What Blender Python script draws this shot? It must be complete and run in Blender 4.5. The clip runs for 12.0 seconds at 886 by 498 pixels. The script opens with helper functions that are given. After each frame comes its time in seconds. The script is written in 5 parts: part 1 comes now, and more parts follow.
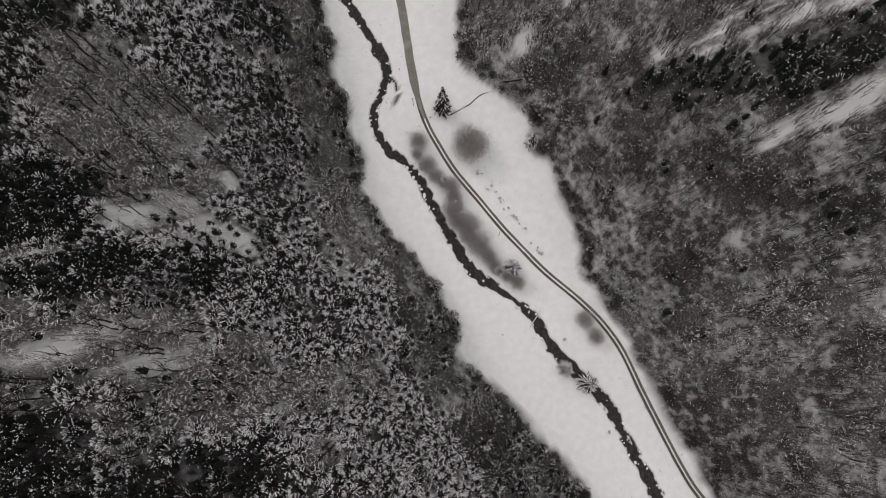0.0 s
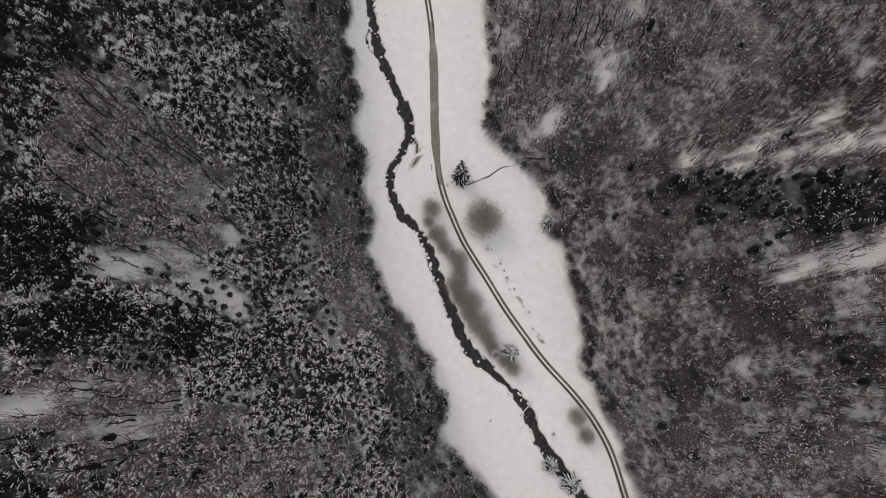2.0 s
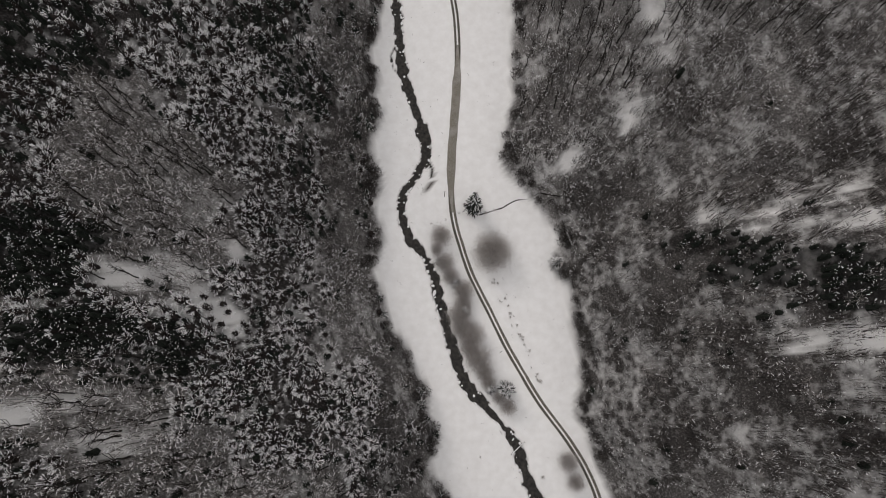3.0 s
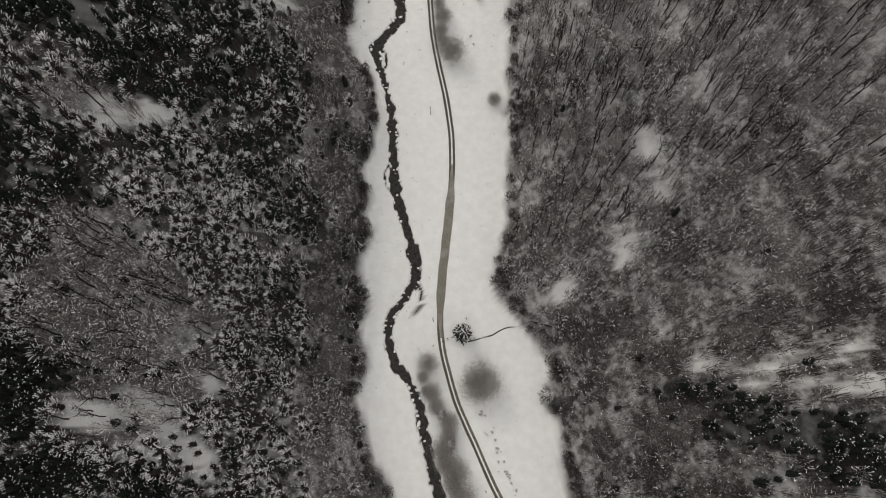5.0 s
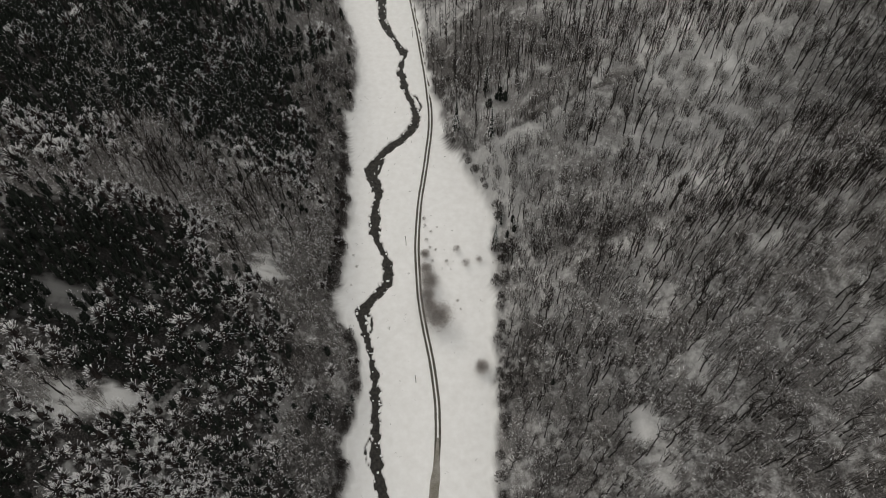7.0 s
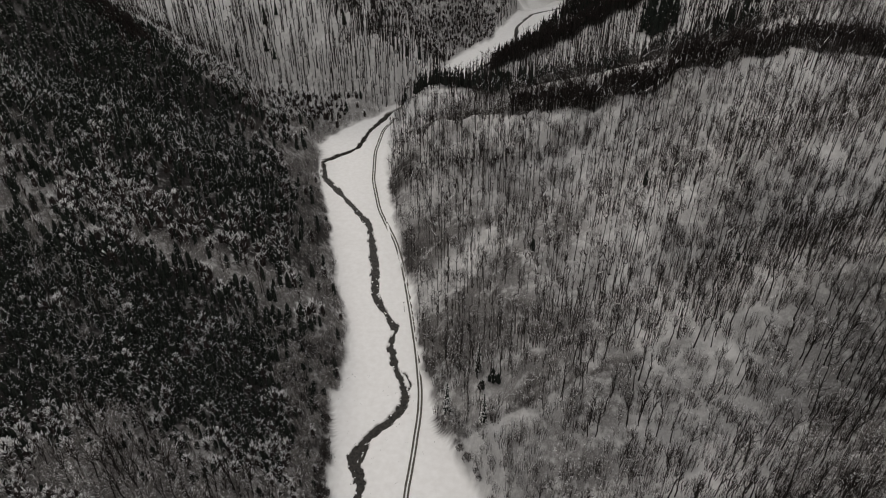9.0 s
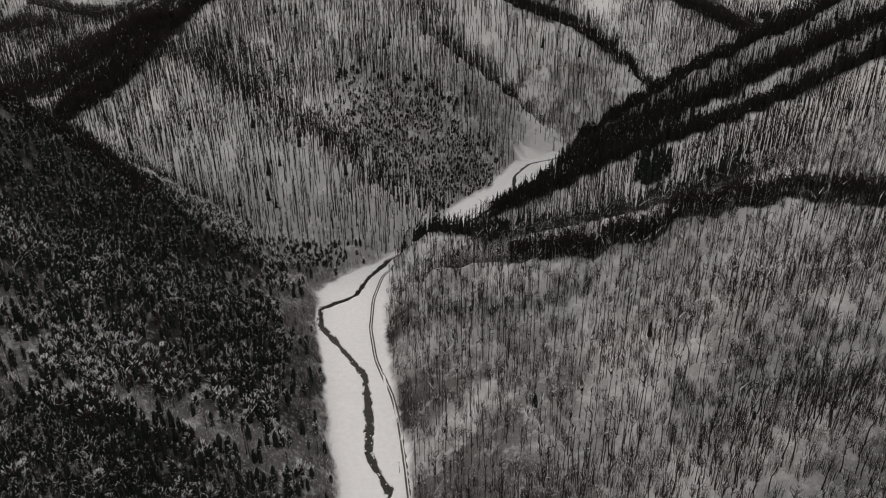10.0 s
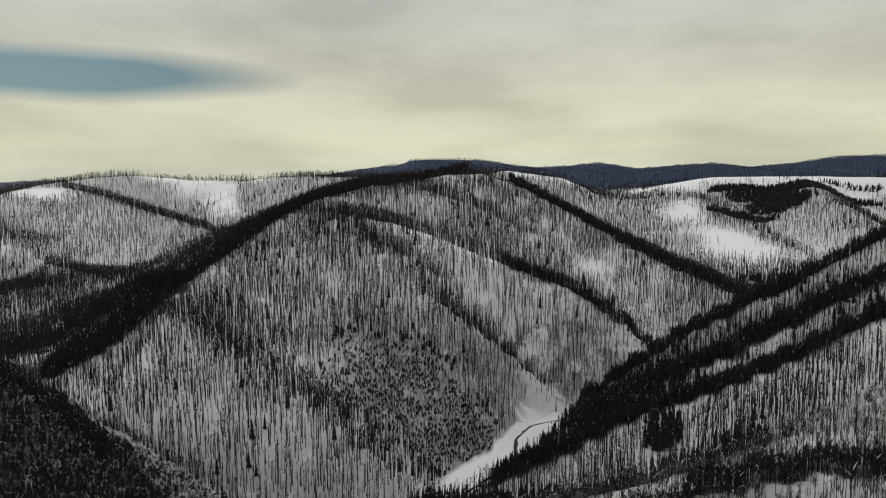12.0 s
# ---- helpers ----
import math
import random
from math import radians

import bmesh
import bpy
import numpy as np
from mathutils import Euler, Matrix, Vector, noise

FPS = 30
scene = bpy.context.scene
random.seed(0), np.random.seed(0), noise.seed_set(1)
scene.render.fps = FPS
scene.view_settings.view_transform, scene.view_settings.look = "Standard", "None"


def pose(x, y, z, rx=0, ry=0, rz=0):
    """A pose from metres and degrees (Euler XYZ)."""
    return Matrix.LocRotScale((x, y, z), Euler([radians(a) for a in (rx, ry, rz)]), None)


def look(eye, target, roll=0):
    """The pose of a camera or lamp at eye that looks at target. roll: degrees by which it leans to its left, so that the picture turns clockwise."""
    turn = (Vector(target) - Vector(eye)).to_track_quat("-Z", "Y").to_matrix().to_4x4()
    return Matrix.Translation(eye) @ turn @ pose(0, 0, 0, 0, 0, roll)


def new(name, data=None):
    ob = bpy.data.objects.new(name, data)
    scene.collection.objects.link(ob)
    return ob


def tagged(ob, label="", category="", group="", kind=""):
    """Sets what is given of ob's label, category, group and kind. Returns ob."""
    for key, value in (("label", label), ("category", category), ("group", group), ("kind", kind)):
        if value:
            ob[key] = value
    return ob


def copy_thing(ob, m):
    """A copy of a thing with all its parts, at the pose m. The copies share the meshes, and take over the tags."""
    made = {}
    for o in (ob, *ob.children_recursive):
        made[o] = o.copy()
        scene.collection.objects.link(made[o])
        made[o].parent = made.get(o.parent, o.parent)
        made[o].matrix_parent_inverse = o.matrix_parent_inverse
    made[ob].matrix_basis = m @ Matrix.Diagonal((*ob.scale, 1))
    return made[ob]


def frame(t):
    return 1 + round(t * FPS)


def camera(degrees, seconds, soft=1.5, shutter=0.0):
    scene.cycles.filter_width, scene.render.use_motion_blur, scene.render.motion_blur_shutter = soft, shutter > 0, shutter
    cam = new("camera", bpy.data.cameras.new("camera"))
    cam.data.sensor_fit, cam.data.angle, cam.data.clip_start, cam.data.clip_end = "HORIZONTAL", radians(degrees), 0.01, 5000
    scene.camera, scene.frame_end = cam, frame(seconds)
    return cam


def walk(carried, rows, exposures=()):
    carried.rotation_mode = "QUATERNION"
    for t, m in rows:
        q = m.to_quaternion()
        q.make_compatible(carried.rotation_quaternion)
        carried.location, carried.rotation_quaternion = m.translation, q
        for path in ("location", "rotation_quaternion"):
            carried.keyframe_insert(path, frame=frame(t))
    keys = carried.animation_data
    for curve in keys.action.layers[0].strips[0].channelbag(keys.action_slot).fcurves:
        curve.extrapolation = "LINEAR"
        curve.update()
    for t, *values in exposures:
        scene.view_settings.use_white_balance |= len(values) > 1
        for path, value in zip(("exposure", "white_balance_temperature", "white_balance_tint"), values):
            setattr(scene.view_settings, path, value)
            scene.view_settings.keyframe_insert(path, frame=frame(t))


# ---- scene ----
cam = camera(64.9, 12.0, soft=1.05)
PATH = [
    (0, (-1.602, -1.155, 324.216), (-1.507, -0.781, 322.253), -1.2),
    (0.5, (3.573, 6.541, 323.71), (3.654, 6.921, 321.748), -2.1),
    (1, (8.046, 14.433, 323.208), (8.106, 14.819, 321.246), -3.1),
    (1.5, (11.906, 22.483, 322.707), (11.955, 22.873, 320.747), -3.5),
    (2, (15.238, 30.656, 322.21), (15.264, 31.05, 320.249), -4.1),
    (2.5, (18.12, 38.921, 321.715), (18.117, 39.302, 319.751), -5.2),
    (2.7, (19.163, 42.246, 321.517), (19.152, 42.626, 319.554), -5.4),
    (4.3, (25.833, 69.001, 319.953), (25.805, 69.435, 318.001), -4.6),
    (4.5, (26.514, 72.343, 319.76), (26.487, 72.803, 317.814), -4.2),
    (5, (28.122, 80.675, 319.277), (28.1, 81.213, 317.351), -3.1),
    (5.5, (29.631, 88.96, 318.798), (29.615, 89.617, 316.909), -2.2),
    (6, (31.08, 97.184, 318.32), (31.069, 97.981, 316.486), -1.5),
    (6.5, (32.501, 105.338, 317.846), (32.495, 106.282, 316.083), -1.1),
    (7, (33.922, 113.412, 317.374), (33.917, 114.491, 315.69), -1.0),
    (7.2, (34.495, 116.617, 317.186), (34.49, 117.751, 315.538), -1.0),
    (8.8, (39.311, 141.751, 315.695), (39.314, 143.288, 314.415), -0.5),
    (9, (39.949, 144.829, 315.511), (39.951, 146.414, 314.291), -0.5),
    (9.5, (41.579, 152.468, 315.051), (41.58, 154.172, 314.005), -0.5),
    (10, (43.253, 160.03, 314.595), (43.252, 161.826, 313.714), -0.7),
    (10.5, (44.959, 167.526, 314.14), (44.958, 169.398, 313.438), -0.7),
    (11, (46.677, 174.968, 313.689), (46.677, 176.897, 313.16), -0.6),
    (11.5, (48.386, 182.372, 313.239), (48.385, 184.339, 312.879), -0.5),
    (12, (50.054, 189.755, 312.793), (50.053, 191.746, 312.603), -0.4),
]
walk(cam, [(t, look(eye, target, roll)) for t, eye, target, roll in PATH], exposures=[
    (0.0, 0.06, 6650, 15), (2.5, 0.06, 6680, 15), (5.5, 0.06, 6850, 10), (7.0, 0.04, 6850, 10), (9.5, -0.02, 6820, 14), (10.5, -0.05, 6650, 15), (11.0, 0.02, 6520, 11), (12.0, 0.08, 6450, 8)])

# ---- sky and sun: a bright overcast winter day with one gap of blue ----
def world_sky():
    w = bpy.data.worlds.new("overcast_sky")
    w.use_nodes = True
    n, l = w.node_tree.nodes, w.node_tree.links
    n.clear()
    out, bg = n.new("ShaderNodeOutputWorld"), n.new("ShaderNodeBackground")
    sky = n.new("ShaderNodeTexSky")
    sky.sky_type, sky.sun_disc = "NISHITA", False
    sky.sun_elevation, sky.sun_rotation = radians(SUN_ELEVATION), radians(SUN_TURN)
    dim = n.new("ShaderNodeVectorMath")
    dim.operation = "SCALE"
    dim.inputs["Scale"].default_value = 0.02
    blue = n.new("ShaderNodeVectorMath")
    blue.operation = "MULTIPLY"
    blue.inputs[1].default_value = (0.45, 0.85, 1.1)
    l.new(sky.outputs[0], blue.inputs[0])
    l.new(blue.outputs[0], dim.inputs[0])
    co, sep = n.new("ShaderNodeTexCoord"), n.new("ShaderNodeSeparateXYZ")
    l.new(co.outputs["Generated"], sep.inputs[0])
    # cloud colour by height over the horizon
    ramp = n.new("ShaderNodeValToRGB")
    el = ramp.color_ramp.elements
    el[0].position, el[0].color = 0.0, (0.60, 0.595, 0.49, 1)
    el[1].position, el[1].color = 1.0, (0.72, 0.73, 0.74, 1)
    for p, c in ((0.05, (0.67, 0.645, 0.475, 1)), (0.12, (0.62, 0.59, 0.47, 1)), (0.22, (0.52, 0.52, 0.47, 1)), (0.45, (0.72, 0.73, 0.72, 1))):
        e = el.new(p)
        e.color = c
    l.new(sep.outputs["Z"], ramp.inputs[0])
    # long flat banks of darker cloud
    flat = n.new("ShaderNodeMapping")
    flat.inputs["Scale"].default_value = (2.0, 2.0, 7.5)
    l.new(co.outputs["Generated"], flat.inputs[0])
    puff = n.new("ShaderNodeTexNoise")
    puff.inputs["Scale"].default_value, puff.inputs["Detail"].default_value = 1.6, 5.0
    l.new(flat.outputs[0], puff.inputs[0])
    bank = n.new("ShaderNodeMapRange")
    bank.inputs["From Min"].default_value, bank.inputs["From Max"].default_value = 0.42, 0.66
    bank.inputs["To Min"].default_value, bank.inputs["To Max"].default_value = 1.06, 0.82
    l.new(puff.outputs["Fac"], bank.inputs["Value"])
    grey = n.new("ShaderNodeVectorMath")
    grey.operation = "SCALE"
    l.new(ramp.outputs[0], grey.inputs[0])
    l.new(bank.outputs[0], grey.inputs["Scale"])
    # the gap in the cloud
    gap = n.new("ShaderNodeMapping")
    gap.vector_type = "POINT"
    gap.inputs["Location"].default_value = (0.46 * 3.4, -0.87 * 1.0, -0.148 * 27)
    gap.inputs["Scale"].default_value = (3.4, 1.0, 27.0)
    wob = n.new("ShaderNodeVectorMath")
    wob.operation = "MULTIPLY_ADD"
    wob.inputs[1].default_value = (0.02, 0.02, 0.02)
    l.new(puff.outputs["Color"], wob.inputs[0])
    l.new(co.outputs["Generated"], wob.inputs[2])
    l.new(wob.outputs[0], gap.inputs[0])
    size = n.new("ShaderNodeVectorMath")
    size.operation = "LENGTH"
    l.new(gap.outputs[0], size.inputs[0])
    hole = n.new("ShaderNodeMapRange")
    hole.inputs["From Min"].default_value, hole.inputs["From Max"].default_value = 0.45, 1.0
    hole.inputs["To Min"].default_value, hole.inputs["To Max"].default_value = 0.85, 0.0
    l.new(size.outputs["Value"], hole.inputs["Value"])
    mix = n.new("ShaderNodeMix")
    mix.data_type = "RGBA"
    l.new(hole.outputs[0], mix.inputs["Factor"])
    l.new(grey.outputs[0], mix.inputs["A"])
    l.new(dim.outputs[0], mix.inputs["B"])
    l.new(mix.outputs["Result"], bg.inputs["Color"])
    bg.inputs["Strength"].default_value = SKY_STRENGTH
    l.new(bg.outputs[0], out.inputs[0])
    scene.world = w


SUN_ELEVATION, SUN_TURN, SKY_STRENGTH = 32.0, -35.0, 1.0
world_sky()
sun = new("sun", bpy.data.lights.new("sun", "SUN"))
sun.data.energy, sun.data.angle, sun.data.color = 0.7, radians(18), (1.0, 0.96, 0.9)
sun.rotation_euler = (radians(90 - SUN_ELEVATION), 0, radians(180 - SUN_TURN))


# ---- materials ----
def material(name, build, roughness=0.8):
    m = bpy.data.materials.new(name)
    m.use_nodes = True
    n, l = m.node_tree.nodes, m.node_tree.links
    shader = n["Principled BSDF"]
    shader.inputs["Roughness"].default_value = roughness
    shader.inputs["Specular IOR Level"].default_value = 0.2
    build(n, l, shader)
    return m


def grain(n, l, scale, detail=4.0, where="Object"):
    co, tex = n.new("ShaderNodeTexCoord"), n.new("ShaderNodeTexNoise")
    tex.inputs["Scale"].default_value, tex.inputs["Detail"].default_value = scale, detail
    l.new(co.outputs[where], tex.inputs["Vector"])
    return tex.outputs["Fac"]


def ramp_of(n, l, fac, stops):
    r = n.new("ShaderNodeValToRGB")
    el = r.color_ramp.elements
    el[0].position, el[0].color = stops[0][0], (*stops[0][1], 1)
    el[1].position, el[1].color = stops[-1][0], (*stops[-1][1], 1)
    for p, c in stops[1:-1]:
        el.new(p).color = (*c, 1)
    l.new(fac, r.inputs[0])
    return r.outputs[0]


def blend(n, l, fac, a, b, kind="MIX"):
    m = n.new("ShaderNodeMix")
    m.data_type, m.blend_type = "RGBA", kind
    for value, slot in ((fac, "Factor"), (a, "A"), (b, "B")):
        if isinstance(value, (int, float)):
            m.inputs[slot].default_value = value
        elif isinstance(value, tuple):
            m.inputs[slot].default_value = (*value, 1)
        else:
            l.new(value, m.inputs[slot])
    return m.outputs["Result"]


def bumped(n, l, shader, height, strength, distance):
    b = n.new("ShaderNodeBump")
    b.inputs["Strength"].default_value, b.inputs["Distance"].default_value = strength, distance
    l.new(height, b.inputs["Height"])
    l.new(b.outputs[0], shader.inputs["Normal"])


def mapped(n, l, value, a, b, c=0.0, d=1.0):
    m = n.new("ShaderNodeMapRange")
    for slot, v in zip(("From Min", "From Max", "To Min", "To Max"), (a, b, c, d)):
        m.inputs[slot].default_value = v
    l.new(value, m.inputs["Value"])
    return m.outputs[0]


def ground_look(n, l, shader):
    """Snow over the whole ground; under the woods it is thin, with leaf litter and brush showing."""
    attr = n.new("ShaderNodeAttribute")
    attr.attribute_name = "woods"
    sep = n.new("ShaderNodeSeparateColor")
    l.new(attr.outputs["Color"], sep.inputs[0])
    big, mid, fine = grain(n, l, 0.06, 5), grain(n, l, 0.3, 5), grain(n, l, 1.4, 4)
    snow = ramp_of(n, l, mid, [(0.3, (0.78, 0.775, 0.77)), (0.7, (0.85, 0.85, 0.85))])
    litter = ramp_of(n, l, fine, [(0.3, (0.010, 0.0095, 0.009)), (0.52, (0.034, 0.030, 0.0285)), (0.72, (0.13, 0.12, 0.117))])
    pale = ramp_of(n, l, fine, [(0.3, (0.07, 0.066, 0.064)), (0.52, (0.14, 0.134, 0.131)), (0.72, (0.33, 0.322, 0.32))])
    litter = blend(n, l, attr.outputs["Alpha"], litter, pale)
    patch = n.new("ShaderNodeMath")
    patch.operation = "MULTIPLY_ADD"
    l.new(mid, patch.inputs[0])
    patch.inputs[1].default_value = 0.9
    l.new(big, patch.inputs[2])
    show = mapped(n, l, patch.outputs[0], 0.70, 0.98, 0.5, 1.0)
    mask = n.new("ShaderNodeMath")
    mask.operation, mask.use_clamp = "MULTIPLY", True
    l.new(show, mask.inputs[0])
    l.new(sep.outputs[0], mask.inputs[1])
    base = blend(n, l, mask.outputs[0], snow, litter)
    # bare stony bank by the river
    bank = blend(n, l, sep.outputs[1], base, ramp_of(n, l, fine, [(0.35, (0.03, 0.026, 0.022)), (0.7, (0.12, 0.10, 0.085))]))
    # far ground turns blue: distance haze painted into its colour
    place, split = n.new("ShaderNodeTexCoord"), n.new("ShaderNodeSeparateXYZ")
    l.new(place.outputs["Object"], split.inputs[0])
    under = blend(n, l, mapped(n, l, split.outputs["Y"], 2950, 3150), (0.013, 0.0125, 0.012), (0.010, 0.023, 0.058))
    # near-black tree shade painted into the ground where the third channel is set
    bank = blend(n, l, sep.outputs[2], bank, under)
    l.new(bank, shader.inputs["Base Color"])
    bumped(n, l, shader, mid, 0.35, 0.25)


def speckled(stops, scale, rough=0.85, vary=0.35):
    def build(n, l, shader):
        geo = n.new("ShaderNodeNewGeometry")
        info = n.new("ShaderNodeObjectInfo")
        add = n.new("ShaderNodeMath")
        add.operation = "ADD"
        l.new(geo.outputs["Random Per Island"], add.inputs[0])
        l.new(info.outputs["Random"], add.inputs[1])
        frac = n.new("ShaderNodeMath")
        frac.operation = "FRACT"
        l.new(add.outputs[0], frac.inputs[0])
        c = ramp_of(n, l, grain(n, l, scale, 3), stops)
        k = mapped(n, l, frac.outputs[0], 0, 1, 1 - vary, 1 + vary)
        mul = n.new("ShaderNodeVectorMath")
        mul.operation = "SCALE"
        l.new(c, mul.inputs[0])
        l.new(k, mul.inputs["Scale"])
        l.new(mul.outputs[0], shader.inputs["Base Color"])
    return build


def river_look(n, l, shader):
    f = grain(n, l, 0.7, 5)
    l.new(ramp_of(n, l, f, [(0.3, (0.007, 0.0065, 0.006)), (0.7, (0.040, 0.036, 0.031))]), shader.inputs["Base Color"])
    bumped(n, l, shader, grain(n, l, 2.2, 3), 0.25, 0.15)
    shader.inputs["Specular IOR Level"].default_value = 0.25


def road_look(n, l, shader):
    f, g = grain(n, l, 3.0, 5), grain(n, l, 0.12, 3)
    mud = ramp_of(n, l, f, [(0.3, (0.13, 0.12, 0.10)), (0.7, (0.27, 0.25, 0.215))])
    l.new(blend(n, l, mapped(n, l, g, 0.45, 0.62, 0.0, 0.25), mud, (0.5, 0.49, 0.48)), shader.inputs["Base Color"])
    bumped(n, l, shader, f, 0.5, 0.05)


GROUND = material("snowy_ground", ground_look, 0.75)
SNOW = material("fresh_snow", speckled([(0.3, (0.78, 0.78, 0.78)), (0.7, (0.86, 0.86, 0.87))], 1.0, vary=0.04), 0.7)
BARK = material("dark_bark", speckled([(0.3, (0.009, 0.008, 0.007)), (0.7, (0.030, 0.026, 0.023))], 2.0), 0.9)
TWIG = material("bare_twigs", speckled([(0.3, (0.011, 0.0085, 0.008)), (0.7, (0.038, 0.029, 0.027))], 0.5), 0.9)
FROST = material("snow_on_twigs", speckled([(0.3, (0.68, 0.68, 0.69)), (0.7, (0.84, 0.84, 0.85))], 0.8, vary=0.12), 0.75)
NEEDLE = material("spruce_needles", speckled([(0.3, (0.006, 0.009, 0.007)), (0.7, (0.020, 0.025, 0.020))], 0.6), 0.85)
# base colour carries the blue of distance haze
HAZE_BLUE_WOOD = material("haze_blue_spruce", speckled([(0.3, (0.008, 0.020, 0.050)), (0.7, (0.014, 0.031, 0.078))], 0.1), 0.9)
GREY_TWIG = material("grey_fine_twigs", speckled([(0.3, (0.13, 0.12, 0.115)), (0.7, (0.29, 0.275, 0.265))], 0.8), 0.9)
BROWN_TWIG = material("brown_grey_twigs", speckled([(0.3, (0.022, 0.019, 0.018)), (0.7, (0.075, 0.065, 0.061))], 0.5), 0.9)
HAZE_TWIG = material("pale_brown_grey_twigs", speckled([(0.3, (0.27, 0.247, 0.232)), (0.7, (0.44, 0.41, 0.39))], 0.8), 0.9)
WATER = material("dark_water", river_look, 0.16)
MUD = material("muddy_gravel", road_look, 0.8)
RUT = material("dark_wet_wheel_ruts", speckled([(0.3, (0.06, 0.055, 0.046)), (0.7, (0.17, 0.156, 0.133))], 1.2), 0.6)
WOOD = material("weathered_pole_wood", speckled([(0.3, (0.045, 0.036, 0.03)), (0.7, (0.10, 0.083, 0.07))], 3.0), 0.85)
STONE = material("dark_river_stone", speckled([(0.3, (0.05, 0.047, 0.043)), (0.7, (0.15, 0.14, 0.13))], 3.0), 0.8)
# ---- terrain plan: valley floor between two forest edges, crest lines and side ravines ----
def table(pairs):
    """y and x columns of (x, y) pairs, by rising y."""
    a = np.array(sorted(pairs, key=lambda p: p[1]), float)
    return a[:, 1], a[:, 0]


def smooth_line(pairs, step=1.0, reach=4.0):
    """A softened x(y) through the pairs, sampled every metre."""
    y, x = table(pairs)
    ys = np.arange(y[0], y[-1] + step, step)
    xs = np.interp(ys, y, x)
    k = np.exp(-0.5 * (np.arange(-12, 13) * step / reach) ** 2)
    pad = np.pad(xs, 12, mode="reflect", reflect_type="odd")
    return ys, np.convolve(pad, k / k.sum(), "valid")


RIVER = smooth_line([
    (420, -1500), (160, -400), (90, -130), (77, -75), (73, -55), (70, -43), (69, -30), (62, -18), (54, -4), (50, 7), (47, 19),
    (40, 29), (32, 38), (25, 47), (21, 60), (18, 72), (15, 84), (13, 97), (9, 107), (3, 114), (-2, 126), (-1, 139), (6, 147),
    (12, 158), (10, 171), (5, 187), (1, 205), (0, 222), (-1, 244), (-5, 262), (-11, 282), (-3, 291), (4, 301), (2, 314), (-5, 330),
    (-6, 345), (-4, 360), (-10, 378)], reach=2.6)
RIVER_UP = smooth_line([
    (-5, 360), (-10, 378), (-3, 390), (12, 404), (18, 419), (11, 441), (6, 462), (9, 478), (0, 495), (-8, 513), (-9, 539), (-13, 567),
    (-18, 598), (-37, 631), (-63, 672), (-69, 702), (-39, 727), (-31, 762), (-12, 802), (16, 827), (53, 866), (84, 914), (110, 950),
    (133, 990), (142, 1060), (168, 1112), (240, 1150), (340, 1172), (620, 1215), (1000, 1270), (1400, 1500), (1500, 2400), (1500, 5300)], reach=2.6)
RIVER = (np.concatenate([RIVER[0][RIVER[0] < 370], RIVER_UP[0][RIVER_UP[0] >= 370]]),
         np.concatenate([RIVER[1][RIVER[0] < 370], RIVER_UP[1][RIVER_UP[0] >= 370]]))
ROAD = smooth_line([
    (430, -1500), (190, -400), (118, -130), (93, -74), (90, -60), (87, -43), (84, -24), (82, -7), (77, 8), (69, 22), (59, 36), (51, 51),
    (44, 65), (37, 82), (30, 97), (26, 112), (23, 125), (22.5, 139), (24, 160), (26, 175), (28, 192), (29.5, 212), (29.5, 231), (27, 252), (23, 272),
    (20, 292), (18.5, 321), (19.5, 350), (23, 378), (26, 408), (26, 424), (23, 457), (17, 503), (11, 543), (4, 574), (-4, 597), (-12, 622),
    (-20, 667), (-22, 718), (-17, 764), (2, 806), (45, 845), (80, 893), (128, 960), (190, 1060), (300, 1190)], reach=5)
LEFT = smooth_line([
    (380, -1500), (120, -400), (62, -130), (48, -66), (48, -58), (41, -48), (34, -37), (29, -25), (22, -10), (15, 3), (9, 11), (12, 29),
    (9, 43), (2, 58), (-5, 73), (-9, 89), (-14, 105), (-11, 119), (-12, 141), (-13, 163), (-9, 184), (-12, 204), (-12, 222), (-4.5, 238),
    (-7.5, 256), (-12, 265), (-17, 274), (-22, 292), (-20, 322), (-19, 345), (-22, 378), (-24, 424), (-20, 468), (-26, 490), (-36, 526), (-44, 574),
    (-56, 631), (-70, 680), (-74, 735), (-58, 765), (-26, 790), (20, 848), (38, 905), (60, 952), (104, 1012), (136, 1090), (162, 1132), (215, 1154), (330, 1198), (600, 1240), (980, 1300), (1390, 1520), (1480, 2400)], reach=3)
RIGHT = smooth_line([
    (470, -1500), (215, -400), (128, -130), (98, -78), (96, -62), (91, -47), (88, -28), (87, -12), (85, 0), (78, 16), (73, 31), (77, 46), (77, 62),
    (73, 83), (70, 99), (70, 116), (67, 127), (61, 134), (51, 146), (46.5, 158), (51.5, 177), (53.5, 200), (56, 224), (56.5, 250), (57, 280), (62, 314),
    (57, 347), (51, 364), (38, 388), (33, 410), (26, 440), (21, 487), (13, 536), (1, 596), (-8, 667), (-10, 729), (-7, 800), (28, 855),
    (75, 895), (128, 965), (190, 1050), (245, 1118), (350, 1150), (620, 1190), (1010, 1240), (1420, 1480), (1520, 2400)], reach=3)


def floor_z(y):
    return np.interp(y, [-1500, 0, 450, 620, 940, 1150, 1300, 2600], [14, -4, -6, -9, -14, -18, -18, 90])


def river_x(y):
    return np.interp(y, *RIVER)


def road_x(y):
    return np.interp(y, *ROAD)


def edge_left(y):
    return np.interp(y, *LEFT)


def edge_right(y):
    return np.interp(y, *RIGHT)


